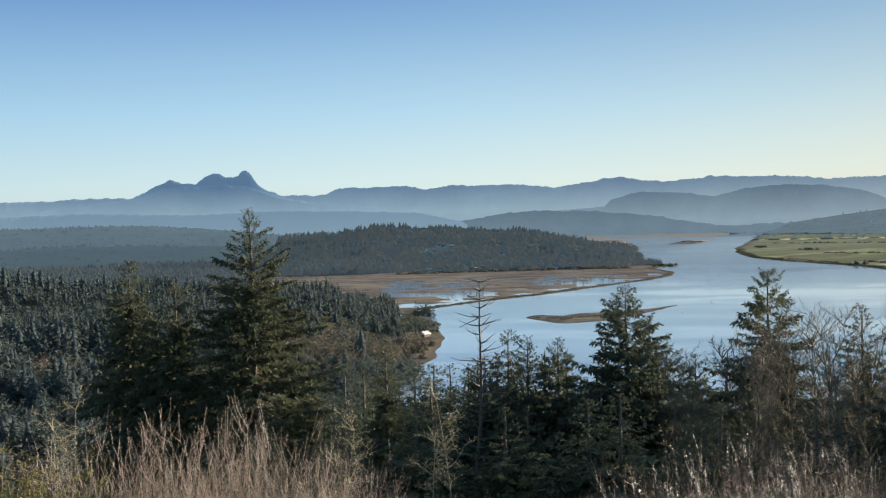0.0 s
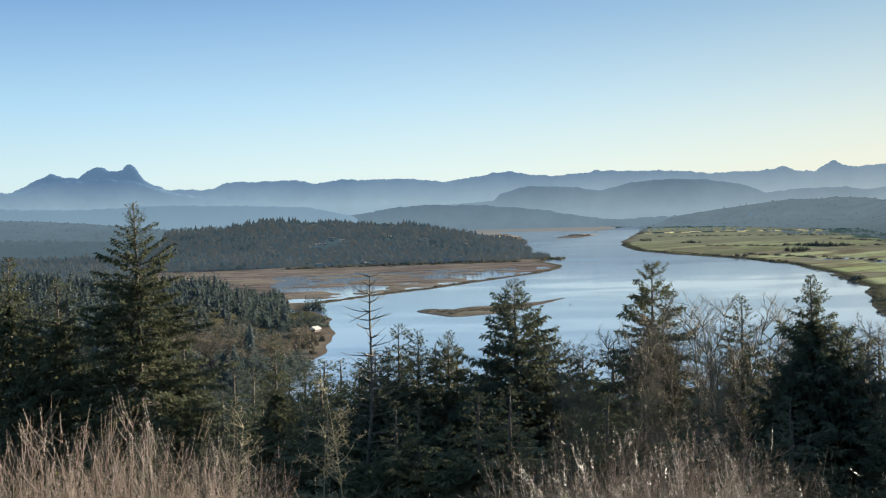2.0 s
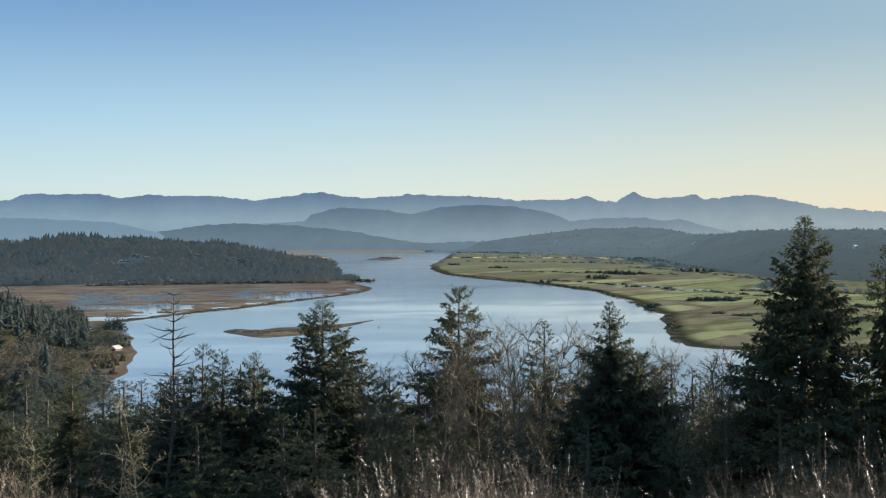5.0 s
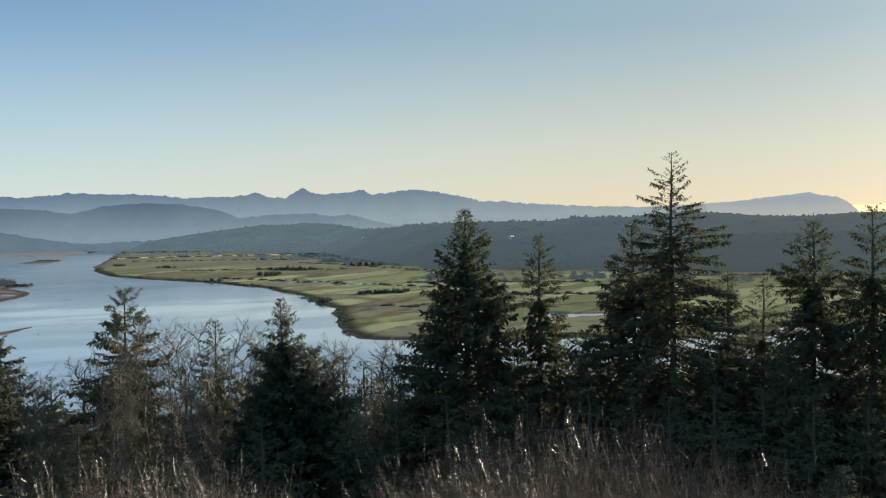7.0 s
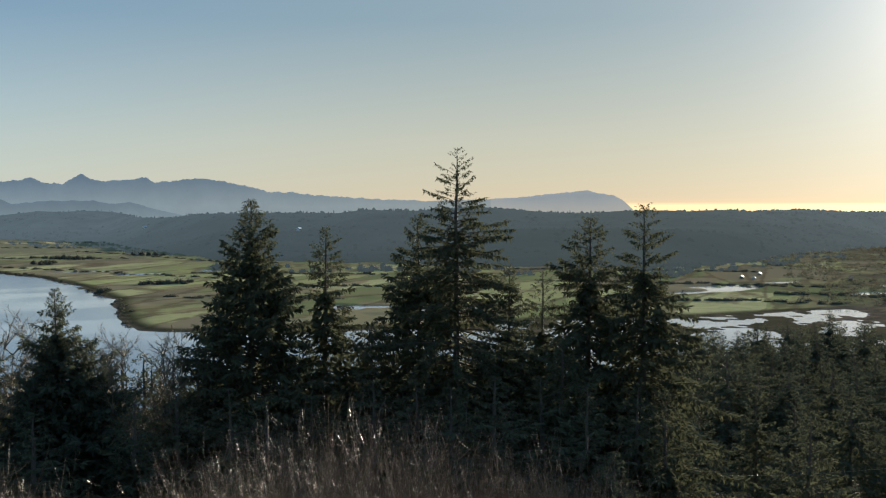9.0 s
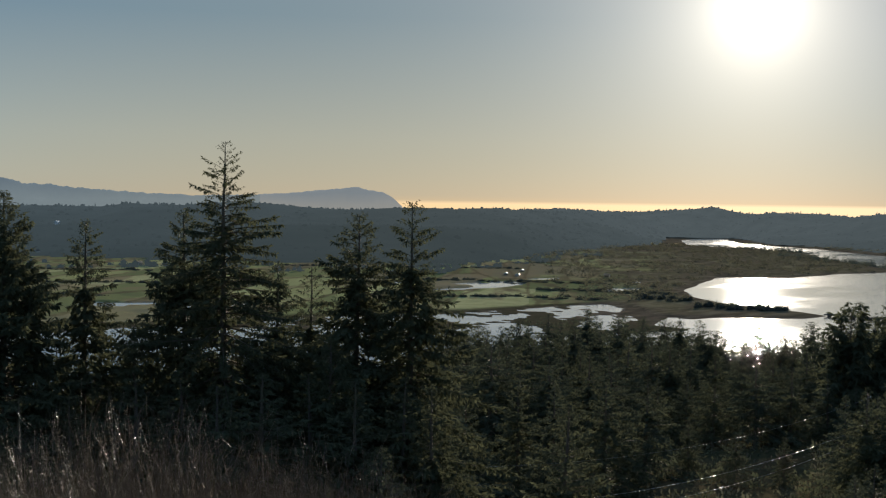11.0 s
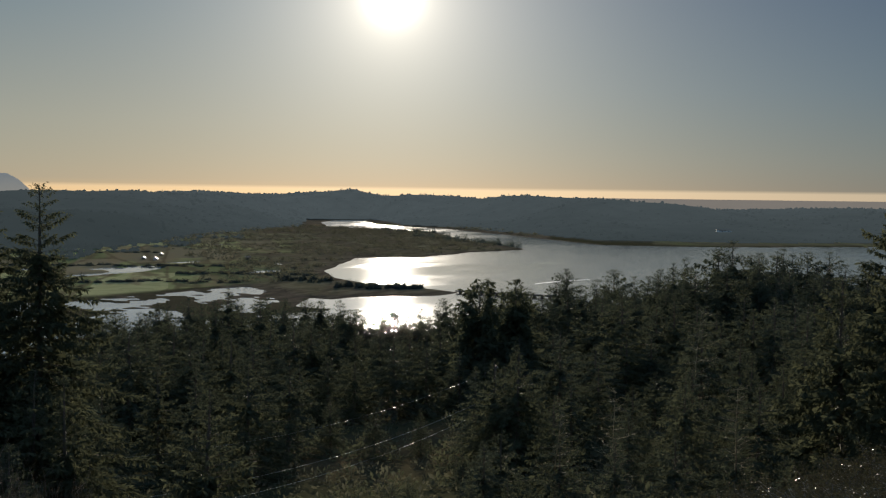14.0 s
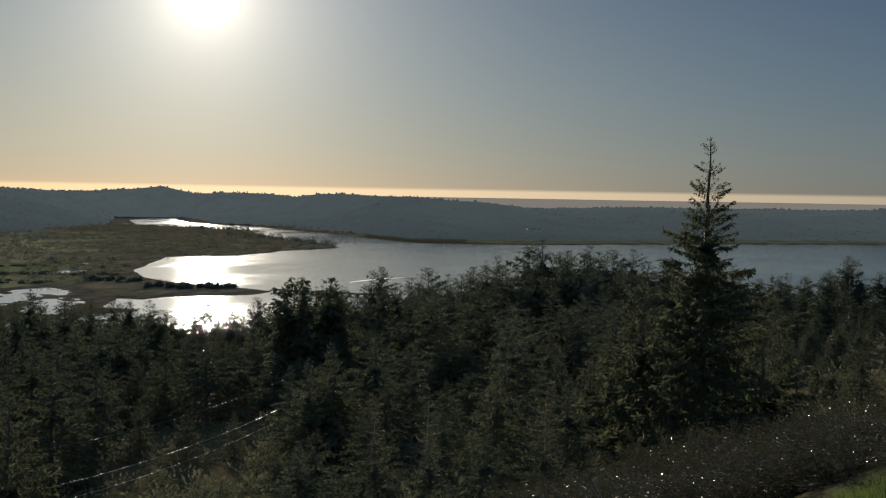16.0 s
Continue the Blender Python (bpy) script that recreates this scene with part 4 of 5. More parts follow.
spruce(27.6, -7.6, 74, 2.2, S % "low dark", 15)
spruce(31.8, 0.51, 70, 3.15, "massive dense dark spruce with upturned limb ends", 16, per=10, gaps=0.0, droop=-0.1, spray=0.4, step=0.13, power=0.9, core=1.0, core_from=2.5)
spruce(29.3, -6.4, 69, 2.9, S % "dark crowded", 17)
spruce(35.29, -0.79, 73, 2.0, "slender olive spruce with layered hanging limbs", 18, gaps=0.25, droop=0.4, ragged=0.4, power=0.65)
spruce(37.6, -5.4, 72, 3.0, S % "dark filling", 19, step=0.25, spray=0.6)
spruce(41.8, 3.1, 70, 2.9, "tallest spruce, its open spire bare-limbed against the sky", 20, open_top=0.5, gaps=0.15, power=0.85, ragged=0.4, spray=0.32, step=0.12, droop=0.3, limb=0.06, core=0.8, core_from=5.0)
spruce(40.04, -0.31, 73, 3.0, S % "ragged olive", 21, gaps=0.2, droop=0.3)
spruce(44.35, -2.64, 71, 2.3, S % "olive", 22, gaps=0.2)
spruce(46.0, -2.91, 76, 2.0, S % "thin olive", 23, gaps=0.25)
spruce(48.27, -0.28, 72, 2.9, "pointed olive spruce with even drooping tiers", 24, droop=0.4, gaps=0.1, ragged=0.35, per=9)
spruce(50.89, 0.35, 70, 2.5, "slim spire-topped spruce with widely spaced tiers", 25, droop=0.4, gaps=0.15, open_top=0.2, ragged=0.35, per=9)
spruce(47.0, -6.2, 66, 3.0, S % "dark filling", 26, step=0.25, spray=0.6)
spruce(52.0, -8.6, 62, 2.2, "pale mossy young spruce at the thicket's edge", 27, needles=NEEDLES)
spruce(58.45, -9.22, 52, 2.6, "pale green young spruce beside the wires", 28, needles=NEEDLES)
spruce(91.52, 3.16, 56, 1.85, "wind-bent hemlock spire standing alone above the bay", 29, open_top=0.45, bend=0.35, gaps=0.05, ragged=0.4, droop=-0.1, power=0.95, core=0.9, core_from=5.0, per=10, spray=0.32, step=0.11)
spruce(88.9, -3.6, 62, 3.0, S % "dark rounded", 30)
spruce(94.4, -5.2, 60, 3.2, S % "dark spreading", 32)
spruce(73.5, -4.04, 170, 3.4, "dark fir standing over the treeline by the bay", 33, step=0.4, spray=0.9, levels_per_m=2.0)
spruce(71.75, -4.5, 165, 4.2, "flat-topped wind-combed fir over the treeline", 34, step=0.4, spray=0.9, levels_per_m=2.0, power=0.35, gaps=0.3)

# mid-distance firs: a few shapes, copied
shapes = []
for k in range(6):
    shapes.append(conifer("fir_tree", "dark green fir in the crowded woods below the lookout", 14.0, (2.9, 3.3, 3.6, 2.6, 3.8, 3.0)[k], 60 + k, needles=(NEEDLES_BLUE, NEEDLES)[k % 2], levels_per_m=2.6, per=5, step=0.22, spray=0.46, power=0.9, ways=5, core=0.5, core_from=4.5, inner=0.2, gaps=0.1, droop=0.25))
    shapes[-1]["group"] = "firs in the woods below"
TREELINE = [(50, -6.2), (53, -5.85), (55.4, -5.75), (56.7, -5.25), (59.4, -5.15), (63.7, -5.1), (65.1, -5.6), (69.3, -5.5), (71.5, -5.2), (73.5, -4.9), (77, -4.25), (79.4, -3.9), (83.1, -3.05), (84.4, -2.8), (87.6, -2.8), (89.2, -3.4), (94, -3.8), (96.9, -3.45), (106, -3.1)]
g = np.random.default_rng(21)


def fir(a, r, el, k):
    az = a
    h = height_at(az, r, el)
    if h < (2.0 if k > 5 else 0):
        return
    ob = shapes[k % 6]
    fat = (1.4 if a < 52 else 1.05) * (0.85 + 0.4 * (k * 13 % 7) / 6) * (1.0 if r < 140 else 1.2)
    x, y = polar(az, r)
    m = pose(x, y, ground_z(x, y) - 0.2, 0, 0, k * 67) @ Matrix.Diagonal((h / 14.0 * fat, h / 14.0 * fat, h / 14.0, 1))
    if k < 6:
        ob.matrix_basis = m
    else:
        copy_thing(ob, pose(0, 0, 0)).matrix_basis = m


spots = []
rear = []
for row in range(7):
    r0 = (250, 215, 180, 150, 122, 98, 78)[row]
    for az in np.arange(51.5, 104, (0.55, 0.75, 1.1, 1.6, 2.2, 2.8, 3.4)[row]):
        a = az + g.uniform(-0.4, 0.4)
        low = table(TREELINE, a)
        near_el = (-9.5 if a < 80 else -8.5)
        el = low + (near_el - low) * (row / 6) ** 1.1 - abs(g.normal(0, 0.3 if row < 3 else 0.7)) + 0.36 - 0.12 * math.sin(a * 2.3) - 0.1 * math.sin(a * 5.1)
        if 63.5 < a < 71.5 and row > 3:
            el -= 2.0
        el += (0.4 if row < 2 else 0.9) * (g.uniform() < 0.16) + (0.2 if a > 72 else -0.12) * (row < 2)
        (rear if row < 2 else spots).append((a, r0 + g.uniform(-10, 10), el))
for az in np.arange(45, 90, 2.4):
    spots.append((az + g.uniform(-1, 1), 58 + g.uniform(-6, 6), -11.0 - abs(g.normal(0, 0.9))))
    spots.append((az + g.uniform(-1, 1), 46 + g.uniform(-4, 4), -13.2 - abs(g.normal(0, 0.9))))
for az in np.arange(86, 106, 1.3):
    spots.append((az + g.uniform(-0.5, 0.5), 130 + g.uniform(-20, 20), -4.6 - abs(g.normal(0, 0.6))))
    spots.append((az + g.uniform(-0.5, 0.5), 85 + g.uniform(-8, 8), -6.3 - abs(g.normal(0, 0.6))))
for az in np.arange(1.5, 52, 1.5):
    top_el = np.interp(az, [1, 4, 12, 13, 21, 22.5, 26, 27, 30, 34, 52], [-6.7, -6.5, -6.6, -6.5, -6.3, -6.3, -6.5, -6.6, -6.6, -5.9, -5.7])
    spots.append((az + g.uniform(-0.5, 0.5), 90 + g.uniform(-6, 10), top_el - abs(g.normal(0, 0.35))))
for az in np.arange(-12, 52, 2.2):
    floor_el = np.interp(az, [-12, -5, -2, 2, 13, 23, 30, 52], [-8.2, -7.9, -7.2, -7.0, -7.2, -7.0, -6.4, -6.0])
    spots.append((az + g.uniform(-0.6, 0.6), 100 + g.uniform(-6, 10), floor_el - abs(g.normal(0, 0.5))))
    spots.append((az + 1.1 + g.uniform(-0.6, 0.6), 62 + g.uniform(-4, 5), floor_el - 1.6 - abs(g.normal(0, 0.6))))
for az in np.arange(-5, 3, 0.9):
    spots.append((az + g.uniform(-0.3, 0.3), 135 + g.uniform(-12, 12), -7.1 - abs(g.normal(0, 0.35))))
spots += [(72.5, 100.0, -7.9), (73.0, 104.0, -8.1), (74.2, 108.0, -8.6), (72.4, 108.0, -9.3)]
WIRE_EL = [(52, -15), (58, -14.1), (61.6, -13.4), (65.4, -12.5), (69.3, -11.2), (72.5, -9.6)]
clear = []
for a, r, el in spots:
    if 52 < a < 72.3 and r < 112:
        el = min(el, table(WIRE_EL, a) - 2.0)
    clear.append((a, r, el))
brow = []
for k in range(4):
    brow.append(conifer("hemlock_tree", "dark ragged hemlock in the wood along the brow", 14.0, (3.6, 4.1, 3.1, 3.8)[k], 80 + k, needles=NEEDLES_BLUE, levels_per_m=2.6, per=6, step=0.25, spray=0.50, power=(0.85, 0.75, 0.95, 0.8)[k], ways=4, core=0.5, core_from=3.0, inner=0.1, gaps=0.12, droop=0.25))
    brow[-1]["group"] = "hemlocks along the brow"
for k, (a, r, el) in enumerate(rear):
    h = height_at(float(a), float(r), float(el))
    x, y = polar(float(a), float(r))
    m = pose(x, y, ground_z(x, y) - 0.2, 0, 0, k * 67) @ Matrix.Diagonal((h / 14.0 * (0.95 + 0.4 * (k * 7 % 5) / 4), h / 14.0 * 1.1, h / 14.0, 1))
    (brow[k] if k < 4 else copy_thing(brow[k % 4], pose(0, 0, 0))).matrix_basis = m
for k, (a, r, el) in enumerate(clear):
    fir(float(a), float(r), float(el), k)


def bare_tree(name, label, height, seed, mat, spread=0.55, depth=4, trunk_r=0.11, straight=False, kids=5, thin=0.016):
    """A leafless tree: trunk and limbs forking down to twigs."""
    g = np.random.default_rng(seed)
    p0, p1, r0, r1, kind = [], [], [], [], []

    def grow(p, d, length, rad, level):
        steps = ((34 if depth == 1 else 14) if straight else 10) if level == 0 else 3
        for k in range(steps):
            q = p + d * (length / steps)
            p0.append(p), p1.append(q), r0.append(rad * (1 - 0.8 * k / steps)), r1.append(rad * (1 - 0.8 * (k + 1) / steps)), kind.append(level)
            if level < depth and k >= (1 if level == 0 else 0):
                for _ in range(kids if level == 0 else 2):
                    turn = unit(np.array([g.normal(), g.normal(), g.normal() * 0.5]))
                    if straight:
                        turn[2] *= 0.3
                    nd = unit(d * (1 - spread) + turn * spread + np.array([0, 0, 0.05 if not straight else -0.02]))
                    if level == 0 and straight:
                        reach = height * g.uniform(0.07, 0.2) * (1.4 - k / steps)
                    else:
                        reach = length * (g.uniform(0.32, 0.6) if level else g.uniform(0.09, 0.21) * (1.2 - 0.07 * k))
                    grow(q, nd, reach, max(rad * (0.42 if not straight else 0.25), thin), level + 1)
            p = q
            bendy = 0.025 if level == 0 and straight else (0.05 if level == 0 else 0.17)
            d = unit(d + g.normal(0, bendy, 3) + np.array([0, 0, 0.04 if level == 0 else (0.12 if straight and level == 1 else 0.0)]))

    grow(np.array([0, 0, -0.3]), np.array([0, 0, 1.0]), height * (1.0 if straight else 0.92), trunk_r, 0)
    tree = tagged(new(name), label, "tree")
    kind = np.array(kind)
    p0, p1, r0, r1 = map(np.array, (p0, p1, r0, r1))
    top = p1[:, 2].max()
    p0, p1 = p0 * [1, 1, height / top], p1 * [1, 1, height / top]
    for part_name, pick in (("trunk", kind == 0), ("branchwork", kind == 1), ("twigwork", kind > 1)):
        if pick.any():
            if part_name == "trunk":
                v, f = stalk(np.concatenate([p0[pick][:1], p1[pick]]), np.concatenate([r0[pick][:1], np.maximum(r1[pick], 0.008)]), 7)
            else:
                v, f = tubes(p0[pick], p1[pick], r0[pick], np.maximum(r1[pick], 0.004))
            ob = mesh_object(part_name, v, f, mat, tree)
            if part_name != "trunk":
                ob["kind"] = "stuff"
    return tree


for k, (az, el, r) in enumerate(((12.9, -6.4, 72), (16.6, -4.9, 70), (17.4, -4.2, 74), (18.4, -4.3, 72), (18.9, -5.0, 66), (20.6, -4.05, 73), (21.4, -4.4, 70), (24.1, -5.3, 68), (25.1, -5.8, 66), (26.3, -5.0, 70), (27.2, -5.4, 68), (14.2, -6.6, 66))):
    t = bare_tree("alder_tree", "leafless alder with pale mossy bark and crooked twigs", height_at(az, r, el), 200 + k, BARK_PALE, 0.45, 3, 0.10, kids=4, thin=0.011)
    stand(t, az, r, k * 50)
    t["group"] = "leafless alders"
    alders = [t] if k == 0 else alders + [t]
g = np.random.default_rng(31)
for k, az in enumerate((11.6, 12.4, 13.3, 13.9, 14.8, 15.9, 16.2, 17.0, 17.9, 19.3, 20.1, 21.0, 25.6, 26.0, 26.8, 27.8, 28.6)):
    r = 62 + float(g.uniform(0, 14))
    el = float(np.interp(az, [11, 14, 17, 21, 24, 29], [-6.6, -6.0, -4.7, -4.7, -5.8, -6.2])) - abs(float(g.normal(0, 0.6)))
    x, y = polar(az, r)
    src = alders[(k * 5) % len(alders)]
    tall = max(v[2] for v in src.children[0].bound_box)
    s = height_at(az, r, el) / tall
    copy_thing(src, pose(0, 0, 0)).matrix_basis = pose(x, y, ground_z(x, y) - 0.15, 0, 0, k * 83) @ Matrix.Scale(s, 4)
t = bare_tree("dead_tree", "dead conifer snag with bare horizontal limbs", height_at(1.19, 76, -3.04), 301, BARK_DEAD, 0.8, 1, 0.2, True, 4, 0.026)
stand(t, 1.19, 76)
for k, (az, r, el, lab) in enumerate(((0.58, 56, -7.39, "lichen-covered young tree with pale twiggy limbs"), (-0.7, 50, -10.0, "small pale sapling grown over with lichen"), (-5.6, 52, -8.6, "thin sapling yellow with lichen"), (-17.8, 60, -7.4, "mossy sapling with short limbs"), (-19.4, 58, -8.0, "mossy bent sapling among the shrubs"),
                                      (82.0, 92, -5.0, "pale leafless larch with drooping twigs"), (78.5, 70, -9.0, "tangled pale brush tree"), (75.5, 60, -10.4, "tangled pale brush tree"), (84.2, 62, -8.6, "tangled golden brush tree"), (86.5, 190, -2.5, "bare dead stem over the treeline"), (88.2, 185, -2.6, "bare dead stem over the treeline"), (98.2, 190, -2.7, "bare dead stem over the treeline"))):
    t = bare_tree("sapling" if k < 5 else "bare_tree", lab, height_at(az, r, el), 400 + k, LICHEN if k < 9 else BARK_DEAD, 0.62 if k < 5 else 0.82, (3 if k < 5 else 2) if k < 9 else 1, 0.07, k >= 5, 3 if k < 5 else 5, 0.012)
    stand(t, az, r, k * 31)

# ---- thicket at the lawn's edge ----


def shrub(label, seed, mat, stems=75, spread=0.9):
    """A bare shrub one metre high: many whippy stems with short side twigs."""
    g = np.random.default_rng(seed)
    p0, p1, r0, r1 = [], [], [], []
    for _ in range(stems):
        p = np.array([g.normal(0, 0.16), g.normal(0, 0.16), -0.05])
        d = unit(np.array([g.normal(0, 0.26), g.normal(0, 0.26), 1.0]) * [spread, spread, 1])
        total, rad = g.uniform(0.45, 1.1), g.uniform(0.0016, 0.0036)
        for k in range(6):
            q = p + d * total / 6
            p0.append(p), p1.append(q), r0.append(rad * (1 - k * 0.14)), r1.append(rad * (1 - (k + 1) * 0.14))
            if k > 0:
                for _ in range(g.integers(0, 3)):
                    e = unit(d + g.normal(0, 0.42, 3) + [0, 0, 0.1])
                    a, b = q, q + e * g.uniform(0.05, 0.14)
                    c = b + unit(e + g.normal(0, 0.15, 3) + [0, 0, 0.35]) * g.uniform(0.04, 0.12)
                    p0.append(a), p1.append(b), r0.append(rad * 0.6), r1.append(rad * 0.42)
                    p0.append(b), p1.append(c), r0.append(rad * 0.42), r1.append(rad * 0.2)
            p = q
            d = unit(d + g.normal(0, 0.12, 3) + np.array([0, 0, 0.05]))
    ob = tagged(new("shrub"), label, "shrub", "bare shrubs at the lawn's edge")
    v, f = tubes(p0, p1, r0, r1)
    mesh_object("stem_tangle", v, f, mat, ob)["kind"] = "stuff"
    return ob


def leafy(label, seed, mat, count, size, name="shrub"):
    """A leafy shrub one metre high: stems hung with pointed leaves."""
    g = np.random.default_rng(seed)
    ob = tagged(new(name), label, "shrub")
    tips = g.normal(0, 0.33, (70, 3)) * [1, 1, 0.0] + [0, 0, 1]
    tips[:, 2] = g.uniform(0.45, 1.0, 70) * (1 - 0.5 * np.hypot(tips[:, 0], tips[:, 1]))
    base = g.normal(0, 0.08, (70, 3)) * [1, 1, 0]
    v, f = tubes(base, tips, np.full(70, 0.006), np.full(70, 0.002))
    mesh_object("stem_tangle", v, f, TWIGS_RED, ob)["kind"] = "stuff"
    k = g.integers(0, 70, count)
    s = g.uniform(0.25, 1.02, count) ** 0.7
    at = base[k] + (tips[k] - base[k]) * s[:, None] + g.normal(0, 0.03, (count, 3))
    along = unit(g.normal(0, 1, (count, 3)) + [0, 0, 0.25])
    side = unit(np.cross(along, g.normal(0, 1, (count, 3))))
    ln = size * g.uniform(0.6, 1.3, count)
    v, f = blades(at, along, side, ln, ln * 0.5)
    mesh_object("leafage", v, f, mat, ob)["kind"] = "stuff"
    return ob


BARE_TOP = [(-18, -11.5), (-16.5, -10.3), (-13.4, -9.5), (-10, -10.0), (-6.4, -10.3), (-4.2, -11.3), (-2.5, -13.0), (0, -14.5), (6, -14.5), (8, -13.2), (11.4, -11.9), (13, -12.0), (15, -11.3), (17.5, -10.7), (20, -11.2), (21.7, -12.6), (24, -14.5), (26.5, -13.5), (29.3, -11.2), (31, -11.6), (33, -10.6), (35.2, -9.8), (38, -10.1), (41, -10.7), (43, -11.8), (47, -11.8), (52, -13.5), (60, -15)]
protos = [shrub("bare %s shrub with dense whippy stems" % c, 500 + k, m, 50) for k, (c, m) in enumerate((("tan", TWIGS), ("tan", TWIGS), ("tan", TWIGS), ("russet", TWIGS_RED), ("russet", TWIGS_RED), ("russet", TWIGS_RED)))]
placed = set()
done = 0
for row in range(3):
    for az in np.concatenate([np.arange(-18, 10, 1.6), np.arange(10, 23, 1.2), np.arange(23, 52, 1.4)]):
        a = float(az + g.uniform(-0.5, 0.5))
        r = (17.0, 19.5, 22.0)[row] + float(g.uniform(-0.8, 0.8))
        el = float(table(BARE_TOP, a)) - abs(float(g.normal(0, 0.35)))
        h = height_at(a, r, el) * float(g.uniform(0.82, 1.06))
        if h < 1.1:
            continue
        k = done % 3 + (3 if a + float(g.normal(0, 3)) > 4 and not (11 < a < 22 and row == 0) else 0)
        x, y = polar(a, r)
        m = pose(x, y, ground_z(x, y) - 0.1, 0, 0, done * 77) @ Matrix.Diagonal((h * 0.85, h * 0.85, h, 1))
        (copy_thing(protos[k], pose(0, 0, 0)) if k in placed else protos[k]).matrix_basis = m
        placed.add(k)
        done += 1

HEDGE_TOP = [(78, -16), (82.4, -13.9), (86.8, -11.6), (90.5, -10.2), (95.8, -9.0), (99.9, -7.6), (106, -6.5)]
glossy = [leafy("glossy dark evergreen shrub glinting in low sun", 520 + k, BROADLEAF, 8000, 0.026) for k in range(3)]
for ob in glossy:
    ob["group"] = "glossy shrubs below the lawn"
done = 0
for row in range(6):
    for az in np.arange(78, 108, 2.6):
        a = float(az + g.uniform(-1, 1))
        r = (8.6, 10.2, 12.2, 14.5, 17.0, 20.0)[row] + float(g.uniform(-0.5, 0.5)) + max(a - 96, 0) * 0.22
        el = float(table(HEDGE_TOP, a)) - (4.4, 3.2, 2.1, 1.2, 0.5, 0.0)[row] - abs(float(g.normal(0, 0.4)))
        h = max(height_at(a, r, el), 0.45)
        ob = glossy[done % 3]
        x, y = polar(a, r)
        m = pose(x, y, ground_z(x, y) - 0.1, 0, 0, done * 77) @ Matrix.Diagonal((max(h, 1.1) * 1.3, max(h, 1.1) * 1.3, h, 1))
        (ob if done < 3 else copy_thing(ob, pose(0, 0, 0))).matrix_basis = m
        done += 1
scrub = [leafy("yellow-green scrub bush among the bare shrubs", 530 + k, SCRUB_LEAF, 5000, 0.02) for k in range(2)]
for k, (a, r, el) in enumerate(((-19.8, 17, -10.2), (-21.6, 18, -9.6), (-18.2, 19, -11.0), (-23.5, 17, -9.5), (-20.6, 24, -9.4), (-17.0, 24, -9.9))):
    h = height_at(a, r, el)
    x, y = polar(a, r)
    (scrub[k] if k < 2 else copy_thing(scrub[k % 2], pose(0, 0, 0))).matrix_basis = pose(x, y, ground_z(x, y) - 0.1, 0, 0, k * 50) @ Matrix.Diagonal((h * 0.9, h * 0.9, h, 1))

# brambles and salal under the trees
x, y, z, az, r, gg = scatter(7000, -24, 108, 46, 200, 88, lambda az, r, z, m: r < np.where(az > 50, 200, 120))
k = np.arange(len(x)) % 2 == 0
for pick, mat, label, seed in ((k, HEDGE, "brown bramble undergrowth covering the slope", 89), (~k, NEEDLES, "dark green undergrowth covering the slope", 90)):
    n_p = int(pick.sum())
    wide_ = gg.uniform(1.6, 3.6, n_p)
    i_ = np.repeat(np.arange(n_p), 18)
    dirs = unit(gg.normal(0, 1, (len(i_), 3)) * [1, 1, 0.6] + [0, 0, 0.5])
    ctr = np.stack([x[pick], y[pick], z[pick]], -1)[i_] + dirs * (wide_[i_] * gg.uniform(0.1, 0.42, len(i_)))[:, None]
    side = unit(np.cross(dirs, gg.normal(0, 1, (len(i_), 3))))
    ln = wide_[i_] * gg.uniform(0.09, 0.23, len(i_))
    v, f = blades(ctr, dirs, side, ln, ln * 0.45)
    tagged(mesh_object("undergrowth", v, f, mat), label, "undergrowth", kind="stuff")

# lawn grass
cnt = 9000
a, r = g.uniform(88, 108, cnt), g.uniform(4.5, 9.6, cnt)
ok = r < np.interp(a, [80, 91, 101, 120], [5.3, 5.9, 8.3, 12])
x, y = polar(a[ok], r[ok])
z = land(x, y)[0]
up_dir = unit(np.stack([g.normal(0, 0.35, len(x)), g.normal(0, 0.35, len(x)), np.ones(len(x))], -1))
side = unit(np.cross(up_dir, g.normal(0, 1, (len(x), 3))))
ln = g.uniform(0.04, 0.11, len(x))
v, f = blades(np.stack([x, y, z - 0.005], -1), up_dir, side, ln, np.full(len(x), 0.008))
GRASS = foliage("lawn_grass", (0.045, 0.08, 0.012), (0.13, 0.17, 0.03), 0.6, 0.3)
tagged(mesh_object("grass", v, f, GRASS), "short green lawn grass at the hilltop's edge", "grass", kind="stuff")

# ---- power line ----


def cylinder(r1, r2, depth, segs=8):
    bm = bmesh.new()
    bmesh.ops.create_cone(bm, cap_ends=True, segments=segs, radius1=r1, radius2=r2, depth=depth)
    return bm


def box(x, y, z, bevel=0.0):
    bm = bmesh.new()
    bmesh.ops.create_cube(bm, size=1)
    bmesh.ops.scale(bm, vec=(x, y, z), verts=bm.verts)
    if bevel:
        bmesh.ops.bevel(bm, geom=bm.edges[:], offset=bevel, segments=2, affect="EDGES")
    return bm


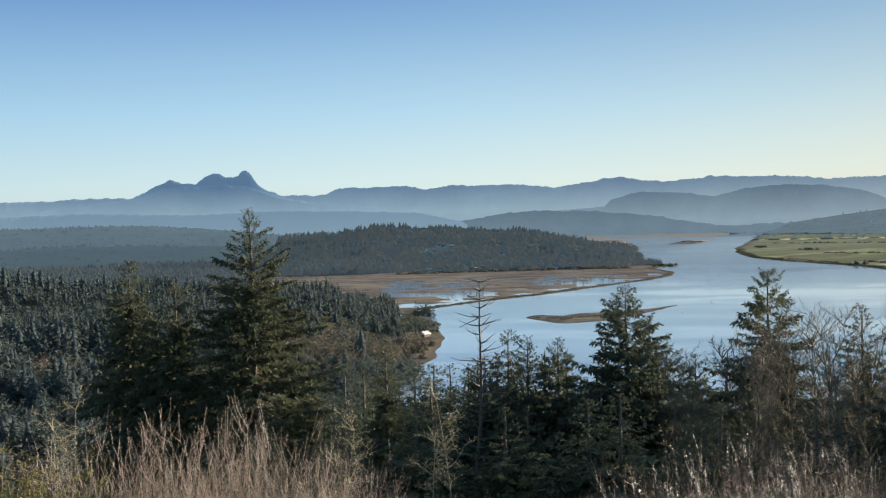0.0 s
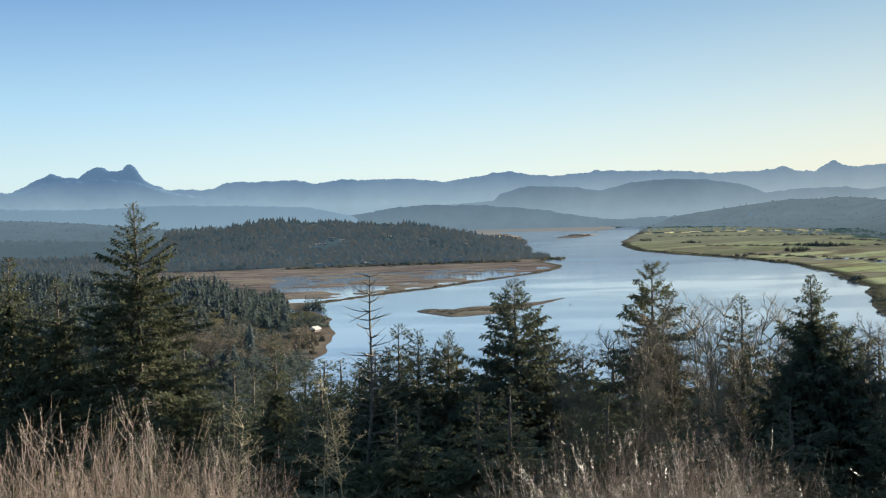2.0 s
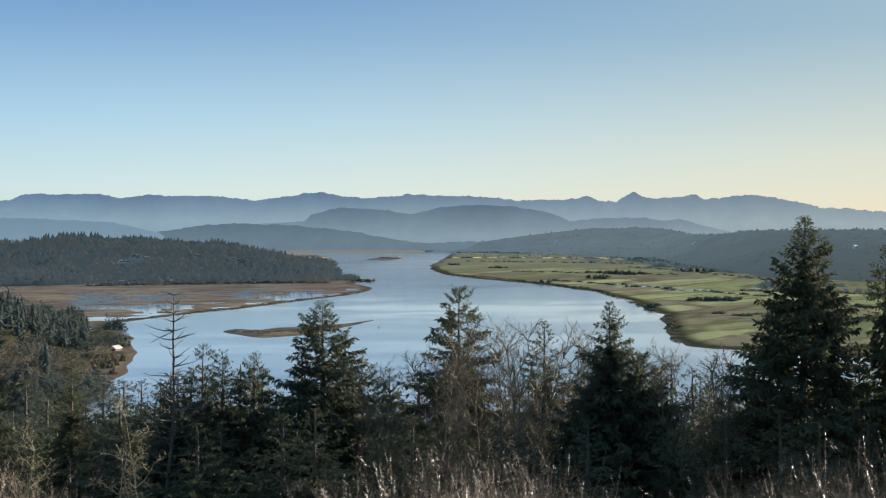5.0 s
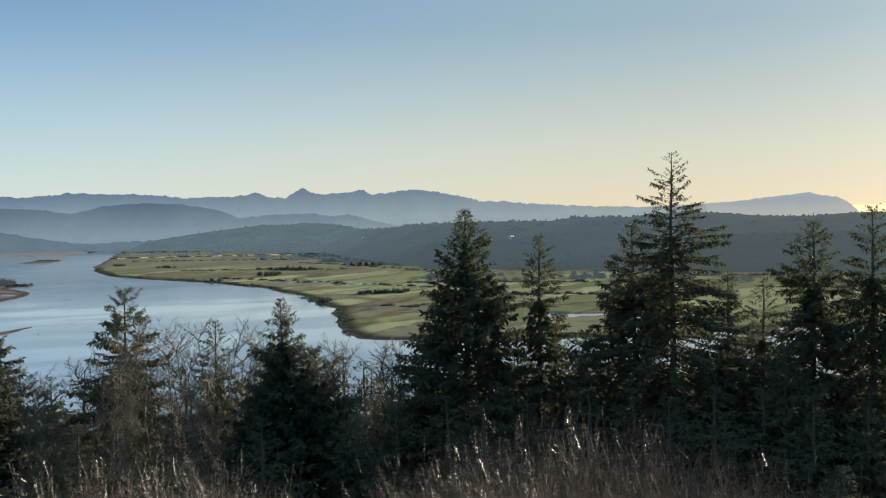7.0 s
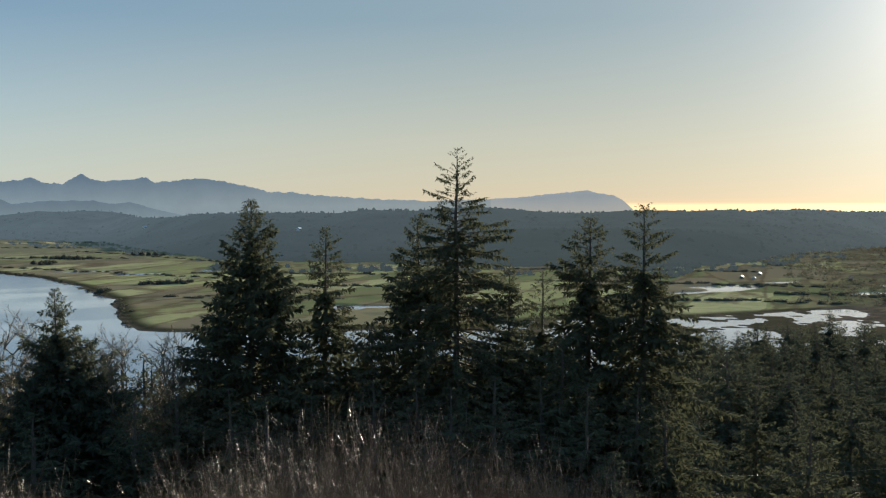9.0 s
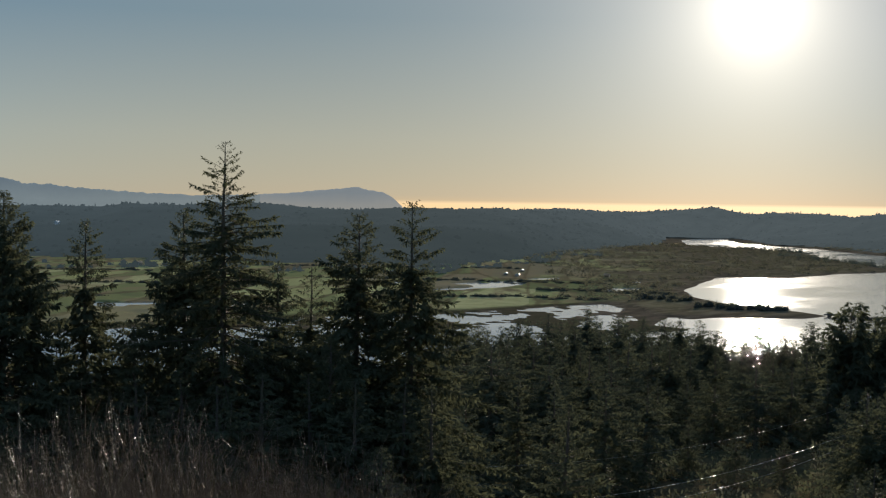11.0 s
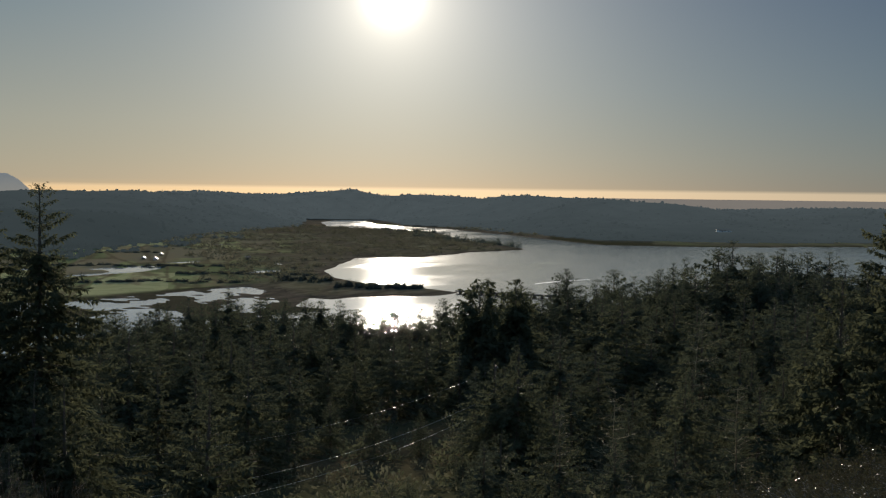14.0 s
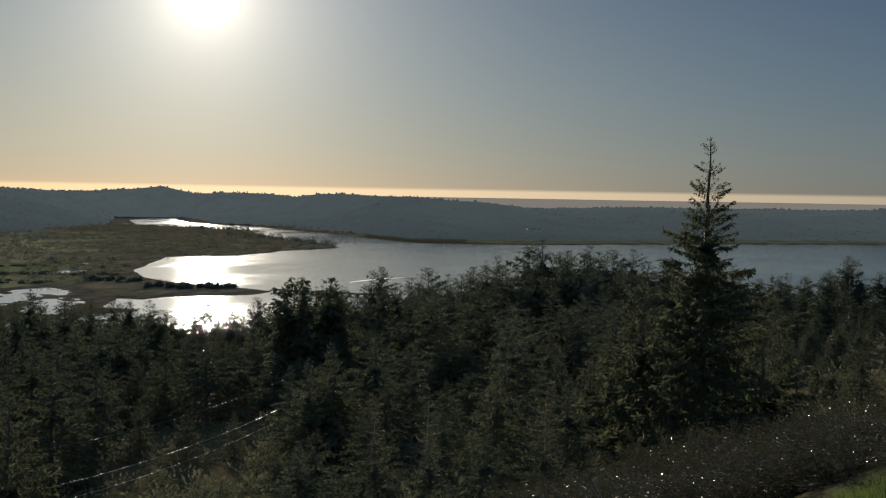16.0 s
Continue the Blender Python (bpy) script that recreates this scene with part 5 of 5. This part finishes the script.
line = tagged(new("power_line"), "sagging overhead wires on weathered poles among the trees", "power line")
A, B = Vector((45.4, 46.0, 73.2)), Vector((112.6, 35.4, 70.0))
for end in (A, B):
    gz0 = ground_z(end.x, end.y)
    top = end.z + 2.9
    pole = part("pole", cylinder(0.16, 0.11, top - gz0 + 0.6, 10), TIMBER, line)
    pole.location = (end.x, end.y, (top + gz0 - 0.6) / 2)
    arm = part("crossarm", box(0.1, 2.0, 0.12, 0.01), TIMBER, pole)
    arm.location = (0, 0, end.z - 0.12 - pole.location.z)
    for dz, dy in ((0.0, 0.0), (-1.25, 0.3), (2.75, -0.2)):
        ins = part("insulator", cylinder(0.06, 0.04, 0.2, 8), PORCELAIN, pole)
        ins.location = (0, dy, end.z + dz - pole.location.z)
for drop, dy, thick_w in ((0.0, 0.0, 0.009), (-1.25, 0.3, 0.007), (2.75, -0.2, 0.004)):
    pts = []
    for k in range(41):
        s = -0.5 + 1.5 * k / 40
        pts.append((67.8 + 44.8 * s, 42.5 - 7.1 * s + dy, 70 + 4.2 * s * (s - 1) + drop))
    pts = np.array(pts)
    v, f = tubes(pts[:-1], pts[1:], np.full(40, thick_w), np.full(40, thick_w), 6)
    mesh_object("wire", v, f, WIRE, line)

# ---- houses, barns, bridge ----


def house(name, label, az, r, w, d, h, roof_h, wall_mat, roof_mat, turn=0.0, z=None):
    x, y = polar(az, r)
    ob = tagged(new(name), label, "house" if name == "house" else "barn")
    ob.matrix_basis = pose(x, y, (ground_z(x, y) if z is None else z) - 0.3, 0, 0, turn)
    part("wall", box(w, d, h + 0.3), wall_mat, ob).location = (0, 0, (h + 0.3) / 2)
    bm = bmesh.new()
    e, t = 0.5, 0.25
    pts = [bm.verts.new((sx * (w / 2 + e), yy, zz)) for sx in (-1, 1) for yy, zz in ((-d / 2 - e, h + 0.1), (0, h + roof_h), (d / 2 + e, h + 0.1), (d / 2 + e, h - t), (-d / 2 - e, h - t))]
    for q in ((0, 1, 6, 5), (1, 2, 7, 6), (2, 3, 8, 7), (3, 4, 9, 8), (4, 0, 5, 9), (4, 3, 2, 1, 0), (5, 6, 7, 8, 9)):
        bm.faces.new([pts[i] for i in q])
    part("roof", bm, roof_mat, ob)
    for side in (-1, 1):
        for k in (-0.28, 0.05, 0.3):
            part("window", box(w * 0.13, 0.12, h * 0.36), GLASS_DARK, ob).location = (k * w, side * d / 2, h * 0.58)
    part("door", box(w * 0.09, 0.12, h * 0.6), TIMBER, ob).location = (-0.12 * w, -d / 2, h * 0.3 + 0.3)
    return ob


house("house", "cream waterside house with a pale roof on the wooded spit", -1.0, 866, 7, 5, 2.2, 2.0, TIMBER, CREAM, 52)
house("house", "small white house among bare trees by the spit", -1.75, 850, 6, 5, 3, 2, WHITE, GREY_ROOF, 30)
house("house", "white house half hidden in the woods below", -6.75, 600, 8, 7, 5, 2.5, WHITE, GREY_ROOF, 10)
house("house", "white-roofed house in a clearing of the forest", -14.5, 985, 15, 8, 4, 2, WHITE, WHITE, 10)
g = np.random.default_rng(77)
for k, (az, r) in enumerate(VILLAGE):
    ob = house("house", "small pale house in the village along the wooded shore", az, r, float(g.uniform(6, 10)), 6, float(g.uniform(2.4, 3.6)), 2.0, (WHITE, CREAM, CREAM)[k % 3], (GREY_ROOF, TIN_ROOF, GREY_ROOF)[k % 3], float(g.uniform(-40, 40)))
    ob["group"] = "shore village houses"
house("house", "white house on the end of the wooded point", 9.0, 2080, 13, 9, 6, 3, WHITE, GREY_ROOF, 10)
for k, (az, r, w, lab) in enumerate(((55.5, 1600, 20, "long barn with a glinting metal roof"), (56.05, 1585, 14, "metal-roofed shed beside the long barn"), (56.3, 1700, 10, "small metal-roofed farm shed"), (33.2, 2150, 14, "pale farmhouse under the wooded hill"), (60.4, 1600, 12, "small pale farmhouse on the pasture"), (52.3, 1800, 16, "barn with a bright metal roof"), (49.4, 1750, 16, "barn with a bright metal roof"), (37.8, 1800, 12, "pale shed on the pasture"))):
    shiny = k in (0, 1, 2)
    house("barn", lab, az, r, w * (0.22 if shiny else 0.6), 5 if shiny else 8, 2.0 if shiny else 3.0, 2.25 if shiny else 2.2, (TIMBER, CREAM)[k % 2], BRIGHT_TIN if shiny else GREY_ROOF if k == 3 else TIN_ROOF, 29 if shiny else 20 + k * 24)
for k, (az, r) in enumerate(((91, 2950), (92.2, 2940), (83.4, 2760))):
    house("barn", "long low pale shed across the bay", az, r, 34, 10, 4, 2, WHITE, TIN_ROOF, -az + 10)

bridge = tagged(new("bridge"), "long low grey trestle bridge across the bay", "bridge")
b0, b1 = Vector((*polar(70.6, 1090), 1.4)), Vector((*polar(76.5, 1040), 1.4))
span = (b1 - b0).length
turn = math.degrees(math.atan2(b1.y - b0.y, b1.x - b0.x))
bridge.matrix_basis = pose(*((b0 + b1) / 2), 0, 0, turn)
part("deck", box(span, 6, 0.7), TIMBER, bridge)
for side in (-1, 1):
    part("rail", box(span, 0.25, 0.5), TIMBER, bridge).location = (0, side * 2.8, 0.6)
for k in range(16):
    pile = part("pile", box(0.9, 5.5, 6.0), TIMBER, bridge)
    pile.location = ((k + 0.5) / 16 * span - span / 2, 0, -3.2)


def bushes(label, spots, seed, h=(4, 9), wid=(6, 12), name="hedgerow", mat=None, pointed=False):
    """A row of low broad clumps."""
    g = np.random.default_rng(seed)
    x, y = polar(np.array([s[0] for s in spots]), np.array([s[1] for s in spots]))
    x, y = x + g.normal(0, 2, len(x)), y + g.normal(0, 2, len(x))
    make = (x, y, land(x, y)[0] - 0.4, g.uniform(*h, len(x)), g.uniform(*wid, len(x)), mat or HEDGE, label)
    ob = fuzzy_woods(name, *make, 90, 2.6, 0.75, seed) if pointed else fuzzy_woods(name, *make, 70, 2.2, 0.4, seed)
    ob["category"] = "hedgerow"
    if not pointed:  # the dense inside of the row
        inside = round_woods(name, *make[:3], make[3] * 0.62, make[4] * 0.75, *make[5:], seed + 1)
        inside["category"] = "hedgerow"


def row(a0, r0, a1, r1, count, jitter=0.05):
    g = np.random.default_rng(int(a0 * 10 + r0))
    t = np.linspace(0, 1, count)
    return [(a0 + (a1 - a0) * k + g.normal(0, jitter), r0 + (r1 - r0) * k + g.normal(0, 8)) for k in t]


HEDGES = [(15.0, 2750, 15.6, 2740, 7), (17.0, 2560, 17.6, 2540, 6), (19.6, 1890, 19.9, 1885, 4), (21.8, 2300, 24.5, 2250, 26), (24.7, 1330, 25.1, 1320, 5), (26.6, 1450, 28.9, 1460, 26), (22.4, 2080, 22.8, 2070, 5), (16, 3050, 24, 2900, 40), (18, 2350, 26, 2250, 30), (24, 2650, 31, 1990, 40),
          (29, 1700, 40, 1640, 45), (33, 1400, 44, 1350, 45), (40, 1800, 56, 1780, 60), (46, 1500, 60, 1450, 60), (52, 1200, 60, 1190, 30), (28, 1230, 36, 1180, 30), (57, 1320, 63.5, 1290, 30), (64.6, 1130, 68.8, 1110, 34), (62, 1230, 64.4, 1200, 16), (20, 1960, 30, 1560, 34)]
for k, (a0, r0, a1, r1, cnt) in enumerate(HEDGES):
    low = k in (7, 8, 9, 10, 11, 12, 13, 14, 15, 16, 19)
    bushes("dark hedgerow of scrub and small trees across the pasture", row(a0, r0, a1, r1, cnt, 0.12), 900 + k, (1.6, 5.0) if low else (3.5, 9.0), (7, 15) if low else (6, 12), mat=FIELD_SCRUB)
bushes("scattered small conifers along the far creek bank", row(66.5, 3060, 69.8, 2800, 50, 0.2) + row(68.5, 2600, 73.6, 2080, 70, 0.25), 950, (7, 19), (8, 14), mat=NEEDLES_FAR, pointed=True)
bushes("clump of shore trees standing on the marsh edge", row(-1.3, 1075, -0.7, 1065, 9, 0.1), 951, (10, 18), (7, 10), mat=NEEDLES_FAR, pointed=True)
bushes("bare brown alder thicket on the wooded spit", row(-6, 640, -1.6, 800, 160, 0.7), 952, (5, 9), (2, 4), mat=THICKET, pointed=True)

# trees along the foot of the hills and round the spit's houses
g = np.random.default_rng(5)
a = g.uniform(15, 60, 700)
f_r = table(FOOT_FIELDS, a) * g.uniform(0.86, 1.01, 700)
keep_a = wobble(*polar(a, f_r), 110, 6) > 0.1
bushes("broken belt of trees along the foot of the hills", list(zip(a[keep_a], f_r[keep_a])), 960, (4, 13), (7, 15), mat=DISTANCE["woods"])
bushes("dark garden trees round the waterside houses", row(-2.6, 800, -1.5, 895, 40, 0.25), 961, (3, 8), (4, 7), mat=NEEDLES_FAR)
bushes("low scrub along the upper edge of the marsh", row(-2, 1850, 9, 1880, 120, 0.3), 962, (1.5, 5), (8, 16), mat=HEDGE)
bushes("ragged bank scrub along the pasture's edge", row(14.3, 2560, 15, 2230, 20, 0.05) + row(15.2, 2190, 22, 1690, 70, 0.1) + row(22.1, 1670, 25, 1270, 40, 0.1) + row(25.6, 1220, 26, 930, 20, 0.1), 963, (0.8, 2.6), (4, 10), mat=HEDGE)
bushes("dark conifers along the river bank under the spit", row(-5.2, 600, -2.4, 640, 70, 0.5) + row(-4.5, 560, -1.9, 668, 60, 0.4), 964, (8, 17), (5, 9), mat=NEEDLES_FAR, pointed=True)
x, y, z, az, r, g = scatter(5200, 55, 74.5, 1180, 3300, 97, lambda az, r, z, m: (m["shore"] > 14) & (m["hills"] < 3) & (az > 58 - (r - 1300) * 0.002))
thick = wobble(x, y, 110, 9) + 0.8 * (r > 1900) > -0.1
x, y, z = x[thick], y[thick], z[thick]
fuzzy_woods("woods", x, y, z - 0.3, np.clip(g.normal(5.5, 2.5, len(x)), 1.5, 13), g.uniform(6, 13, len(x)), HEDGE, "grey-brown scrub and low woods on the flats beside the bay", 22, 3.0, 0.4, 98)
bushes("dead sedge tufts on the sandbar", row(4.6, 1020, 6.2, 990, 30, 0.12) + row(6, 995, 9.4, 1052, 70, 0.12), 965, (0.3, 0.9), (2, 6), mat=THICKET)
bushes("brown sedge along the marsh's ragged edge", row(-1.2, 1136, 1.9, 1232, 60, 0.1) + row(1.9, 1232, 5.2, 1334, 80, 0.1) + row(5.2, 1334, 10.6, 1600, 110, 0.1), 966, (0.3, 0.9), (3, 8), mat=THICKET)
bushes("leafless brown alders covering the spit", row(-3.4, 700, -1.5, 800, 70, 0.35) + row(-2.4, 790, -1.45, 850, 50, 0.2), 967, (5, 10), (4, 7), mat=THICKET)
bushes("dark conifers behind the waterside house", row(-2.2, 860, -0.75, 905, 26, 0.2), 968, (8, 16), (5, 8), mat=NEEDLES_FAR, pointed=True)
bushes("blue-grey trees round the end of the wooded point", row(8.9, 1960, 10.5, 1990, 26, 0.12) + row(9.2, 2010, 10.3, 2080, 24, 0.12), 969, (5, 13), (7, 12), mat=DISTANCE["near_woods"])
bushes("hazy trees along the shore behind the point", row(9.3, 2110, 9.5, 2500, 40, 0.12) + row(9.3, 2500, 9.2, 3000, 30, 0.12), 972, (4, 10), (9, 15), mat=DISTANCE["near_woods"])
bushes("low trees on the spit beyond the white house", row(10.3, 1925, 11.2, 1938, 14, 0.05), 970, (2, 6), (5, 9), mat=HEDGE)
bushes("tall dark trees standing between the fields", row(22.6, 2260, 24.0, 2230, 14, 0.08) + row(21.9, 2040, 22.5, 2030, 7, 0.05) + row(26.2, 2420, 27.6, 2380, 16, 0.1), 971, (5, 14), (6, 12), mat=FIELD_SCRUB)


def on_slope(az, el):
    """Distance at which the line of sight at a bearing and elevation first meets the land."""
    r = np.linspace(900, 4700, 1500)
    z = land(*polar(np.full(1500, float(az)), r))[0]
    hit = np.nonzero(z >= EYE + r * math.tan(radians(el)))[0]
    return float(r[hit[0]]) if len(hit) else 3000.0


for az, el in ((26.81, -0.83), (20.2, -0.75), (34.1, -0.95)):
    house("house", "lone white house in the hazy woods on the hill", az, on_slope(az, el) - 6, 10, 8, 5, 3, WHITE, WHITE, 20)
for az, r in ((12.91, 1162), (13.16, 1154), (11.52, 1048)):
    post = tagged(new("piling"), "short dark wooden piling capped with concrete in the river", "piling")
    x, y = polar(az, r)
    post.matrix_basis = pose(x, y, 0)
    part("shaft", cylinder(0.45, 0.35, 5.0, 10), TIMBER, post).location = (0, 0, -1.9)
    part("cap", cylinder(0.48, 0.15, 0.35, 10), CONCRETE, post).location = (0, 0, 0.75)

# a tide line drawn across the bay by the ebb
t_r = np.linspace(0, 1, 40)
mid_az, mid_r = 74.4 + 2.7 * t_r, 1212 + 88 * t_r ** 0.8
half = 7.5 * np.sin(np.pi * np.clip(t_r * 0.95 + 0.04, 0, 1)) ** 0.6 + 0.6
near_side, far_side = polar(mid_az, mid_r - half), polar(mid_az, mid_r + half)
foam_v = np.concatenate([np.stack([*near_side, np.full(40, 0.02)], -1), np.stack([*polar(mid_az, mid_r), np.full(40, 0.10)], -1), np.stack([*far_side, np.full(40, 0.02)], -1)])
tagged(mesh_object("tide_line", foam_v, quads(3, 40, False)[:, ::-1], FOAM, smooth_shade=True), "pale smooth tide line curving across the bay", "water", kind="structure")
